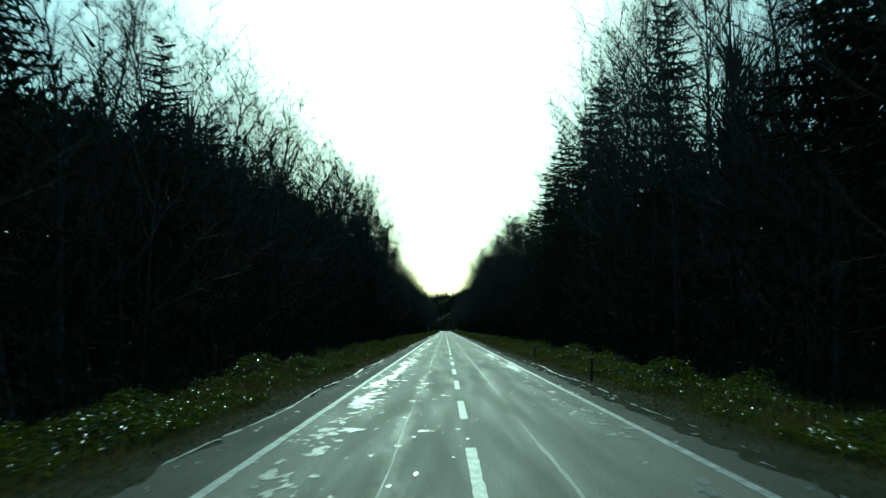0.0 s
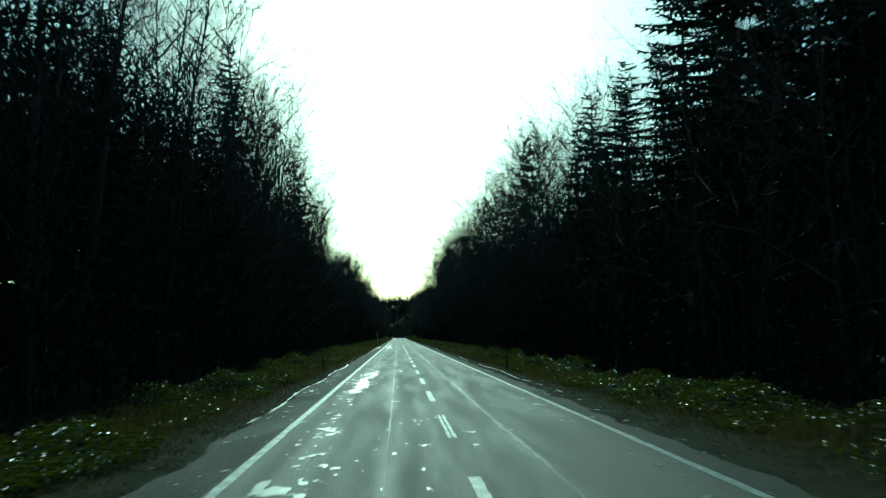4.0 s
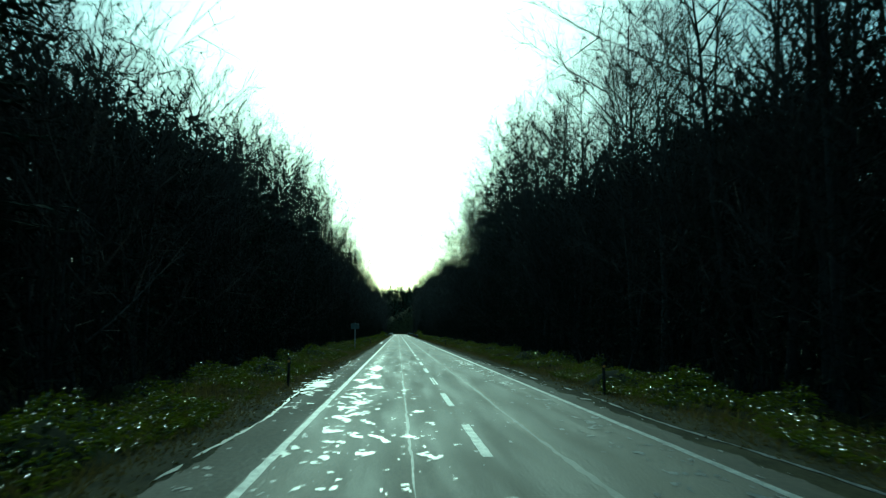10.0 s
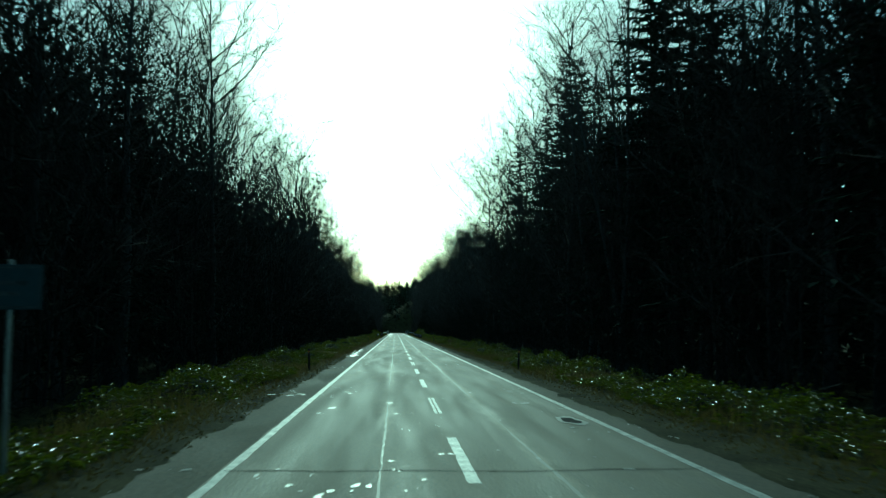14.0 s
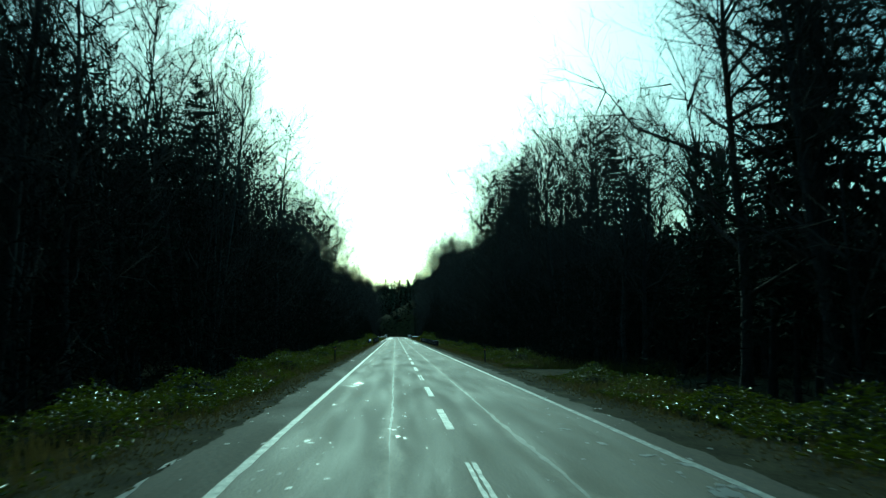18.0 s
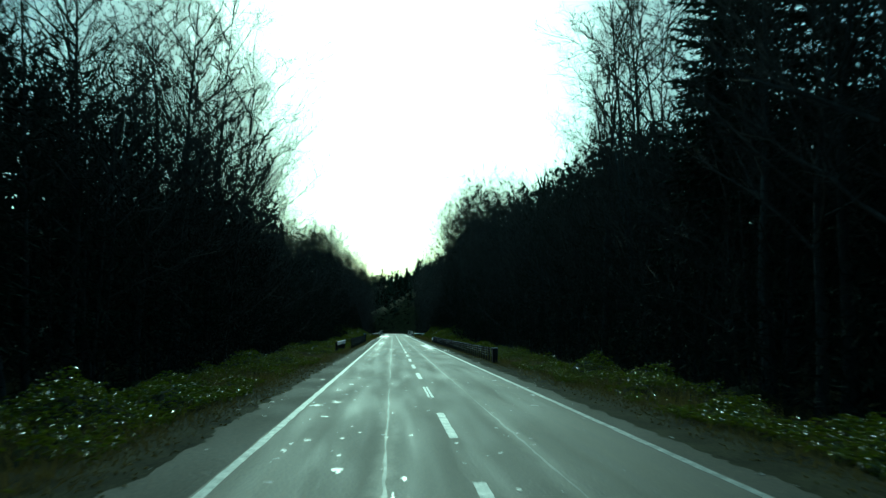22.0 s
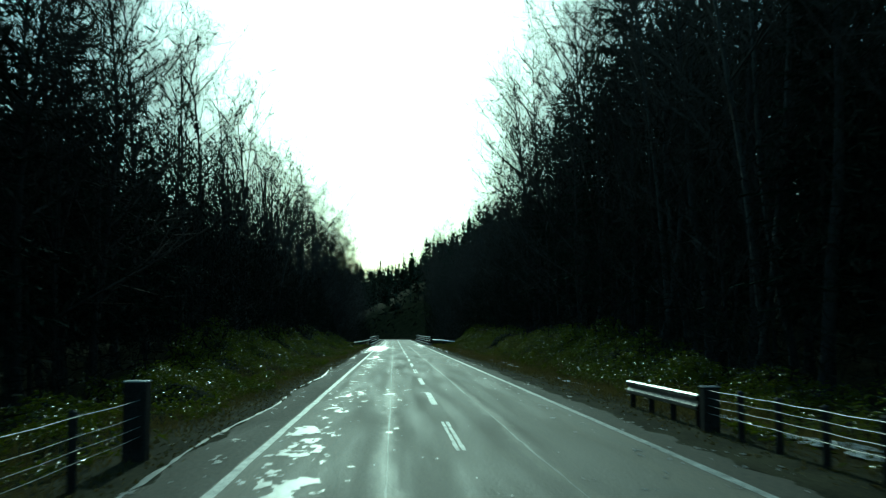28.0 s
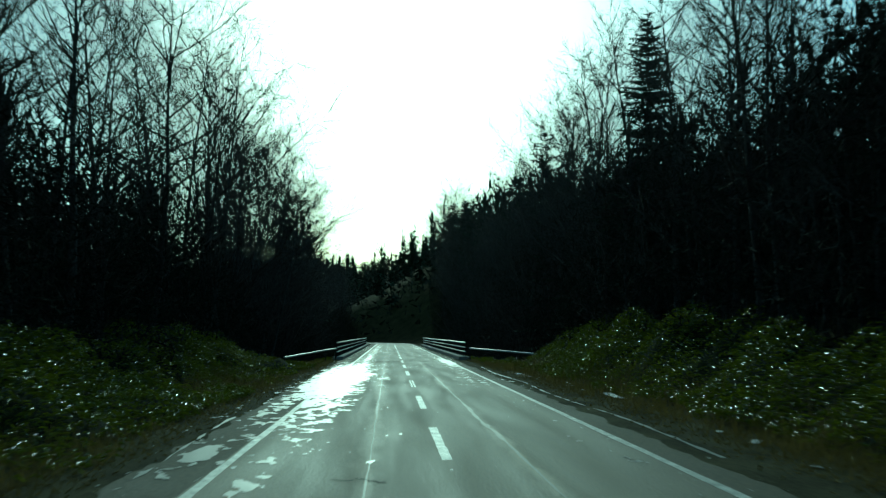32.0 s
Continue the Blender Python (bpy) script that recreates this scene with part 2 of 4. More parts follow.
def land(x, y):
    x, y = np.asarray(x, float), np.asarray(y, float)
    ax = np.abs(x - road_x(np.minimum(y, 880)))
    z = -0.07 + 0 * x
    z = z + 0.05 * smooth(4.3, 4.7, ax)
    z = z - 0.55 * smooth(5.4, 9.0, ax) + 0.18 * wave(x, y) * smooth(5.2, 8.0, ax)
    bank = smooth(585, 615, y) * (1 - smooth(692, 712, y)) * (x > 0)
    z = z + bank * ((np.interp(y, [590, 612, 650, 675, 695, 710], [1.0, 1.6, 1.6, 1.8, 2.6, 3.0]) + 0.55 * wave(x * 1.4, y * 1.9, 6)) * smooth(6.3, 9.6, ax) + 4.0 * smooth(13, 40, ax))
    left_bank = smooth(590, 620, y) * (1 - smooth(690, 712, y)) * (x < 0)
    z = z + left_bank * (1.7 + 0.4 * wave(x, y * 1.7, 2)) * smooth(6.4, 10, ax)
    brow = smooth(500, 530, y) * (1 - smooth(560, 590, y)) * (x > 0)
    z = z + brow * 3.0 * smooth(9, 22, ax)
    valley = smooth(700, 724, y) * (1 - smooth(800, 822, y))
    z = z - valley * 4.5 * smooth(5.2, 9.5, ax)
    # a wooded spur on the outside of the bend, and a farther ridge across the end of the valley
    clear = smooth(7, 30, np.abs(x - road_x(np.minimum(y, 900))) + 60 * smooth(925, 960, y))
    spur = np.interp(x, [-40, -18, 0, 9.5, 22, 45, 90], [2, 8, 16, 22.5, 29, 36, 41]) * smooth(838, 925, y)
    ridge = (36 - 8 * smooth(60, 200, -x)) * smooth(1040, 1240, y)
    z = z + np.maximum(spur, ridge) * clear + 6 * smooth(14, 50, x) * smooth(770, 840, y) * (1 - smooth(840, 925, y))
    z = z + 18 * smooth(60, 400, np.abs(x))
    return z


gx = np.array([-2600, -1200, -600, -350, -200, -120, -80, -60, -45, -35, -28, -23, -19, -16, -14, -12.5, -11, -10, -9, -8, -7, -6.3, -5.6, -5.0, -4.6, -4.2, -2,
               2, 4.2, 4.6, 5.0, 5.6, 6.3, 7, 8, 9, 10, 11, 12.5, 14, 16, 19, 23, 28, 35, 45, 60, 80, 120, 200, 350, 600, 1200, 2600.0])
gy = np.concatenate([[-2500, -1000, -400, -200, -120], np.arange(-80, 900, 3.5), np.arange(900, 1500, 20), [1600, 1800, 2200, 3000, 4500]])
X, Y = np.meshgrid(gx, gy)
XR = X + road_x(np.minimum(Y, 880))
V = np.stack([XR, Y, land(XR, Y)], -1).reshape(-1, 3)
nx, ny = len(gx), len(gy)
ii, jj = np.meshgrid(np.arange(nx - 1), np.arange(ny - 1))
q = (jj * nx + ii).ravel()
ground = new("ground", mesh_of("ground", V, np.stack([q, q + 1, q + 1 + nx, q + nx], 1), EARTH))
tagged(ground, "dark leaf-strewn forest earth and grass beside the road", "ground", kind="structure")


def ribbon(name, xs_of, y0, y1, step, z, mat, ragged=0.0, seed=0):
    """A strip of surface along the road between two offsets from its middle."""
    rng = np.random.default_rng(seed)
    ys = np.arange(y0, y1 + step / 2, step)
    a, b = xs_of
    soft = np.ones(5) / 5 ** 0.5 if ragged > 0.05 else np.ones(1)
    ja, jb = (np.convolve(rng.normal(0, 1, len(ys)), soft, "same") * ragged for k in range(2))
    rx = road_x(ys)
    sl = np.gradient(rx, ys)
    va = np.stack([rx + a + ja, ys - sl * a, np.full(len(ys), z)], 1)
    vb = np.stack([rx + b + jb, ys - sl * b, np.full(len(ys), z)], 1)
    n = len(ys)
    i = np.arange(n - 1)
    return mesh_of(name, np.concatenate([va, vb]), np.stack([i, i + n, i + n + 1, i + 1], 1), mat)


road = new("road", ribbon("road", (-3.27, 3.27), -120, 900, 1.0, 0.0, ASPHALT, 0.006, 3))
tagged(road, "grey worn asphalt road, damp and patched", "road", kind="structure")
for side in (-1, 1):
    apron = new("road_shoulder", ribbon("road_shoulder", (-4.2, -2.9) if side < 0 else (2.9, 3.8), -120, 900, 0.25, -0.003, OLD_ASPHALT, 0.07, 40 + side))
    tagged(apron, "darker weathered asphalt outside the edge line", "shoulder", kind="structure")
    for y0, y1 in ((-120, 150), (150, 400), (400, 712)):
        verge = new("gravel_shoulder", ribbon("gravel_shoulder", tuple(sorted((side * 3.6, side * 5.35))), y0, y1, 0.7, -0.006, GRAVEL, 0.12, int(y0 + 200 + side)))
        tagged(verge, "narrow gravel shoulder strewn with dead leaves", "shoulder", kind="structure")


# ---- painted lines, seams and joints on the road
HALF = 3.17
for side in (-1, 1):
    ln = new("edge_line", ribbon("edge_line", (side * HALF - 0.068, side * HALF + 0.068), -110, 895, 0.8, 0.004, PAINT, 0.007, 11 + side))
    tagged(ln, "worn white solid edge line painted on the asphalt", "road marking", kind="structure")


def dash_mesh(split, seed):
    rng = np.random.default_rng(seed)
    ys = np.linspace(0, 5.1, 18)
    strips = ((-0.08, -0.02), (0.015, 0.08)) if split else ((-0.08, 0.08),)
    sets = []
    for a, b in strips:
        va = np.stack([a + rng.normal(0, 0.005, 18), ys, np.full(18, 0.005)], 1)
        vb = np.stack([b + rng.normal(0, 0.005, 18), ys, np.full(18, 0.005)], 1)
        i = np.arange(17)
        sets.append((np.concatenate([va, vb]), np.stack([i, i + 18, i + 19, i + 1], 1)))
    return mesh_of("centre_dash", *joined(*sets), PAINT)


DASHES = [dash_mesh(False, 1), dash_mesh(True, 2), dash_mesh(False, 3)]
for k in range(-6, 82):
    y = 10.0 * k
    kind = 1 if (k % 7 in (2, 5) and 20 < y < 700) else (k % 2) * 2
    d = new("centre_dash", DASHES[kind])
    d.location = (0, y, 0)
    tagged(d, "white painted dash of the centre line", "road marking", "centre line dashes", "structure")

for off, wide, seed in ((-1.15, 0.022, 21), (1.12, 0.036, 22)):
    rng = np.random.default_rng(seed)
    ys = np.arange(-60, 712, 0.5)
    drift = np.cumsum(rng.normal(0, 0.005, len(ys)))
    drift -= np.convolve(drift, np.ones(61) / 61, "same")
    w = wide * np.clip(0.75 + 0.45 * np.sin(ys * 0.11 + seed) + 0.35 * np.sin(ys * 0.37 + 2 * seed), 0.1, 2)
    a = np.stack([off + drift - w * rng.uniform(0.3, 1.5, len(ys)), ys, np.full(len(ys), 0.004)], 1)
    b = np.stack([off + drift + w * rng.uniform(0.3, 1.5, len(ys)), ys, np.full(len(ys), 0.004)], 1)
    i, n = np.arange(len(ys) - 1), len(ys)
    sm = new("road_seam", mesh_of("road_seam", np.concatenate([a, b]), np.stack([i, i + n, i + n + 1, i + 1], 1), SEAM))
    tagged(sm, "smooth pale sealed seam running along the lane", "road seam", kind="structure")

rng = np.random.default_rng(5)
for y, xa, xb in ((49, -4, 0.3), (118.5, -1.4, 4), (205, -4, -0.9), (291, -3.2, 3.2), (366.5, 0.7, 3.4), (418, 0.9, 2.3), (480, -3, 1.1), (571, -4, 4), (618, -1.2, 2.2), (658, -1.6, -0.9), (713, -4.2, 4.2)):
    xs = np.linspace(xa, xb, 36)
    yy = y + np.cumsum(rng.normal(0, 0.035, 36))
    a = np.stack([xs, yy, np.full(36, 0.0065)], 1)
    i = np.arange(35)
    jn = new("tar_joint", mesh_of("tar_joint", np.concatenate([a, a + [0, 0.045 if y < 700 else 0.25, 0]]), np.stack([i, i + 36, i + 37, i + 1], 1), TAR))
    tagged(jn, "dark tar-filled crack across the road", "road joint", kind="structure")


# ---- standing water and damp patches
def blot(rng, x, y, rx, ry, z, n=14):
    a = np.arange(n) * 2 * np.pi / n
    r = 1 + sum(amp * np.sin(k * a + rng.uniform(0, 6.3)) for k, amp in ((2, 0.09), (3, 0.08), (5, 0.06), (9, 0.04))) + rng.normal(0, 0.02, n)
    r = np.maximum(r, 0.15)
    v = np.stack([x + rx * r * np.cos(a), y + ry * r * np.sin(a), np.full(n, z)], 1)
    i = np.arange(n)
    return np.concatenate([v, [[x, y, z]]]), np.stack([i, (i + 1) % n, np.full(n, n)], 1)


def lattice(seed, x, y, sx, sy):
    """Smooth value noise, about -1 to 1, with cells of sx by sy metres."""
    g = np.random.default_rng(seed).uniform(-1, 1, (96, 96))
    u, v = x / sx, y / sy
    i, j = np.floor(u).astype(int), np.floor(v).astype(int)
    a, b = u - i, v - j
    a, b = a * a * (3 - 2 * a), b * b * (3 - 2 * b)
    at = lambda p, q: g[(i + p) % 96, (j + q) % 96]
    return (at(0, 0) * (1 - a) + at(1, 0) * a) * (1 - b) + (at(0, 1) * (1 - a) + at(1, 1) * a) * b


def ragged(seed, x, y, sx, sy):
    return lattice(seed, x, y, sx, sy) * 0.5 + lattice(seed + 1, x + 0.3 * y, y, sx * 0.45, sy * 0.45) * 0.34 + lattice(seed + 2, x, y + 0.7 * x, sx * 0.2, sy * 0.2) * 0.22


def pools(xs, ys, field, z):
    """The pieces of the plane where a field over the grid xs by ys is above nought, cut along its outline."""
    X, Y = np.meshgrid(xs, ys)
    P = np.stack([X, Y, z(X, Y)], -1).reshape(-1, 3)
    F = field(X, Y).ravel()
    w = len(xs)
    ii, jj = np.meshgrid(np.arange(w - 1), np.arange(len(ys) - 1))
    q = (jj * w + ii).ravel()
    T = np.concatenate([np.stack([q, q + 1, q + w + 1], 1), np.stack([q, q + w + 1, q + w], 1)])
    up = F[T] > 0
    count = up.sum(1)
    tris = [P[T[count == 3]]]
    for k in range(3):
        a, b, c = T[:, k], T[:, (k + 1) % 3], T[:, (k + 2) % 3]
        cut = lambda p, r: P[p] + (P[r] - P[p]) * (F[p] / (F[p] - F[r] + 1e-12))[:, None]
        one = (count == 1) & up[:, k]
        tris.append(np.stack([P[a[one]], cut(a[one], b[one]), cut(a[one], c[one])], 1))
        two = (count == 2) & ~up[:, k]
        ab, ac = cut(b[two], a[two]), cut(c[two], a[two])
        tris.append(np.stack([ab, P[b[two]], P[c[two]]], 1))
        tris.append(np.stack([ab, P[c[two]], ac], 1))
    v = np.concatenate(tris).reshape(-1, 3)
    return v, np.arange(len(v)).reshape(-1, 3)


# how wet the road is along its length, from dry to strewn with pools
WETNESS = ((-10, 1.0), (40, 0.95), (60, 0.8), (100, 0.75), (135, 0.55), (150, 0.5), (160, 0.28), (175, 0.25), (200, 0.35), (216, 0.9), (255, 0.9), (275, 0.5), (300, 0.35),
           (340, 0.3), (400, 0.25), (420, 0.35), (450, 0.3), (495, 0.3), (515, 0.7), (560, 0.72), (590, 0.78), (610, 0.6), (650, 0.6), (690, 0.8), (800, 0.9))
LARGE = ((-3.0, 686, 1.05, 18.0), (-2.35, 640.5, 0.2, 2.9), (-2.0, 634, 0.16, 1.0), (-2.4, 397.6, 0.2, 0.9), (-2.55, 395.7, 0.3, 0.3),
                     (-2.6, 16, 0.22, 2.6), (-2.75, 24, 0.2, 2.6), (2.9, 37, 0.3, 5.0), (2.75, 56, 0.3, 5.0), (-2.3, 110, 0.22, 3.2), (-2.1, 120, 0.2, 3.0), (-2.2, 236, 0.24, 1.2),
                     (-2.0, 228, 0.2, 0.7), (-2.4, 244, 0.35, 3.0), (-2.2, 575, 0.25, 0.9), (2.9, 372, 0.3, 3.5), (-2.9, 583, 0.35, 1.5), (3.0, 712, 0.4, 7.0), (-3.75, 661, 0.2, 1.2),
                     (-1.0, 566, 0.3, 0.9), (-2.89, 570.2, 0.22, 0.7), (-2.6, 566.7, 0.2, 0.5), (-1.74, 571.8, 0.1, 0.3), (1.6, 529.3, 0.14, 0.35), (3.55, 530.5, 0.2, 2.0), (-4.1, 568.5, 0.08, 1.8), (2.0, 575.3, 0.2, 0.8), (2.7, 553, 0.5, 9), (2.7, 540, 0.35, 6),
         (-2.75, 636.3, 0.22, 0.8), (-4.1, 639, 0.16, 1.2), (-2.8, 233, 0.3, 0.9), (-2.45, 228.6, 0.26, 0.6), (-4.2, 230, 0.42, 6.0), (-4.2, 360, 0.4, 9.0), (-3.9, 349, 0.3, 4.0), (-1.2, 232, 0.12, 2.0))


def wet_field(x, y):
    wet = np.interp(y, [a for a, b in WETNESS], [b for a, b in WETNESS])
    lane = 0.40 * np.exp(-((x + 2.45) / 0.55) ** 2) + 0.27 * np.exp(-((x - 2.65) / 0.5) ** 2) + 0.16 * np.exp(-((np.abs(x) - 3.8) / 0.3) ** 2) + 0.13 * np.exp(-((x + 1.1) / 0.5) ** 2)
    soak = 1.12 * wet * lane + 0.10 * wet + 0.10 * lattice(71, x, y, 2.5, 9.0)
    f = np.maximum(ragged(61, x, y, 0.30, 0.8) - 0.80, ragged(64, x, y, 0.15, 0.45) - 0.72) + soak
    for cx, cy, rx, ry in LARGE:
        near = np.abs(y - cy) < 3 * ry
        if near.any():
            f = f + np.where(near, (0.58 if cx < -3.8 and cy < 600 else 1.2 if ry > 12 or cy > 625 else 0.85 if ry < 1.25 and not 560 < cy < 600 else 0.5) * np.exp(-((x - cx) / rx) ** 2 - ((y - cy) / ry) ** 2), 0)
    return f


# the pools' brightness is partly put into their pale colour, besides the gloss
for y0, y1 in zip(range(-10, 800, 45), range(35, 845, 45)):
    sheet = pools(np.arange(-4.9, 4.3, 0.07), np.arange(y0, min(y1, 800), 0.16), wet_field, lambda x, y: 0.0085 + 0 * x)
    tagged(new("puddles", mesh_of("puddles", *sheet, WATER_GLINT)), "ragged puddles of meltwater lying in the worn asphalt, their glint painted pale", "puddle", "road puddles", "stuff")
rng = np.random.default_rng(8)
# potholes: a flat dark patch for the hollow, in a rim of pale painted glint
for x, y in ((2.65, 298.3), (2.67, 49.4)):
    for name, wide, z, mat in (("puddle", 1.0, 0.0102, WATER_GLINT), ("pothole", 0.66, 0.0112, TAR)):
        rng2 = np.random.default_rng(int(y))
        tagged(new(name, mesh_of(name, *blot(rng2, x, y, 0.26 * wide, 0.95 * wide, z, 44), mat)), "dark pothole in the asphalt" if name == "pothole" else "rim of water round a pothole, its glint painted pale", name, kind="structure")
# water held along the broken edge of the asphalt
# its glint too comes partly from the pale colour
for side, y0, y1 in ((-1, -10, 60), (-1, 85, 170), (-1, 178, 262), (-1, 345, 376), (-1, 560, 600), (-1, 600, 668), (1, 8, 62), (1, 100, 170), (1, 195, 250), (1, 660, 705)):
    ys = np.arange(y0, y1, 0.6)
    keep = (np.sin(ys * 0.21 + side) + np.sin(ys * 0.067) + rng.normal(0, 0.6, len(ys))) > 0.1
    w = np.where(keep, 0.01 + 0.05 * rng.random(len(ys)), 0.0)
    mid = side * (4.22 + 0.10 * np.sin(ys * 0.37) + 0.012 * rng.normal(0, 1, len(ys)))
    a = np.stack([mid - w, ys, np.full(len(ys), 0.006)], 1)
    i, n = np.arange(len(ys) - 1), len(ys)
    tagged(new("wet_edge", mesh_of("wet_edge", np.concatenate([a, a + np.stack([2 * w, 0 * w, 0 * w], 1)]), np.stack([i, i + n, i + n + 1, i + 1], 1), WATER_GLINT)),
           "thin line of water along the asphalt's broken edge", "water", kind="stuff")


# ---- trees
def slivers(rng, p0, p1, width):
    """The finest twigs: one thin tapering blade each."""
    d = p1 - p0
    s = np.cross(d, rng.normal(0, 1, d.shape))
    s *= (width / (np.linalg.norm(s, axis=1) + 1e-9) / 2)[:, None]
    v = np.stack([p0 - s, p0 + s, p1], 1).reshape(-1, 3)
    return v, np.arange(len(v)).reshape(-1, 3)


def bare_tree(seed, height, spread, n_limbs, low, upright, stems=1, subs=8, twigs=9, bark=BARK, name="bare_tree", label="", forks=2):
    """A leafless broadleaf: a bent tapered trunk, limbs, branches and fine twigs."""
    rng = np.random.default_rng(seed)
    T, B, C, S = [], [], [], []
    for st in range(stems):
        lean = rng.normal(0, 0.035 if stems == 1 else 0.07, 2)
        hh = 0.9 * height * (1 if st == 0 else rng.uniform(0.75, 0.97))
        r_base = 0.0098 * height * (1.0 if stems == 1 else 0.7)
        pts, p = [], np.array([*(rng.normal(0, 0.35, 2) if stems > 1 else (0, 0)), -0.6])
        bend = rng.normal(0, 0.03, 2)
        for i in range(11):
            pts.append(p.copy())
            bend = bend * 0.7 + rng.normal(0, 0.035, 2)
            p = p + np.array([lean[0] + bend[0], lean[1] + bend[1], 1.0]) * (hh + 0.6) / 10
        pts = np.array(pts)
        rad = r_base * (1 - np.linspace(0, 1, 11)) ** 1.15 + 0.010
        rad[0] *= 1.45
        for i in range(10):
            T.append((pts[i], pts[i + 1], rad[i], rad[i + 1]))
        for k in range(n_limbs // stems):
            f = low + (1 - low) * ((k + rng.random()) / (n_limbs // stems)) ** 0.9
            f = min(f, 0.985)
            s = f * 10
            i = int(s)
            o = pts[i] + (pts[i + 1] - pts[i]) * (s - i)
            az = k * 2.4 + rng.normal(0, 0.5)
            up = upright + rng.normal(0, 0.14) + 0.35 * (f - 0.5)
            d = np.array([math.cos(az), math.sin(az), up])
            d /= np.linalg.norm(d)
            L = spread * (0.34 + 0.72 * math.sqrt(max(0.0, 1 - ((f - 0.52) / 0.5) ** 2))) * rng.uniform(0.65, 1.1)
            r = 0.44 * rad[i] + 0.010 + 0.0018 * spread
            q, dd = o.copy(), d.copy()
            for j in range(4):
                dd = dd + rng.normal(0, 0.13, 3) + [0, 0, 0.07]
                dd /= np.linalg.norm(dd)
                e = q + dd * L / 4
                B.append((q, e, r * (1 - j / 4.3), r * (1 - (j + 1) / 4.3)))
                for m in range(max(1, round(subs / 4 + (0.5 if j > 0 else -0.6)))):
                    o2 = q + (e - q) * rng.random()
                    d2 = dd + rng.normal(0, 0.62, 3) + [0, 0, 0.12]
                    d2 /= np.linalg.norm(d2)
                    L2 = L * rng.uniform(0.18, 0.38)
                    e2 = o2 + d2 * L2
                    C.append((o2, e2, r * 0.26 + 0.005, 0.006))
                    for w in range(twigs):
                        o3 = o2 + (e2 - o2) * rng.uniform(0.2, 1.0)
                        d3 = d2 + rng.normal(0, 0.55, 3)
                        d3 /= np.linalg.norm(d3)
                        S.append((o3, o3 + d3 * L2 * rng.uniform(0.35, 0.85), 0.014 if twigs > 5 else 0.018))
                q = e
    cols = lambda a, k: np.array([x[k] for x in a])
    # each twig forks again into finer ones
    a, b = cols(S, 0), cols(S, 1)
    way = b - a
    size = np.linalg.norm(way, axis=1, keepdims=True)
    for fork in range(forks):
        o = a + way * rng.uniform(0.15, 0.9, (len(a), 1))
        d = way / size + rng.normal(0, 0.55, way.shape) + [0, 0, 0.15]
        d /= np.linalg.norm(d, axis=1, keepdims=True)
        S += list(zip(o, o + d * size * rng.uniform(0.4, 0.75, (len(a), 1)), np.full(len(a), 0.0105)))
    root = new(name)
    tagged(root, label, "tree", "roadside trees")
    for st in range(stems):
        t = T[st * 10:st * 10 + 10]
        piece("trunk" if stems == 1 else "stem", mesh_of("trunk", *limbs(cols(t, 0), cols(t, 1), cols(t, 2), cols(t, 3), 7 if stems == 1 else 5), bark), root)
    crown = joined(limbs(cols(B, 0), cols(B, 1), cols(B, 2), cols(B, 3), 3), spikes(cols(C, 0), cols(C, 1), cols(C, 2)), slivers(rng, cols(S, 0), cols(S, 1), cols(S, 2)))
    piece("crown", mesh_of("crown", *crown, TWIG), root)
    return root


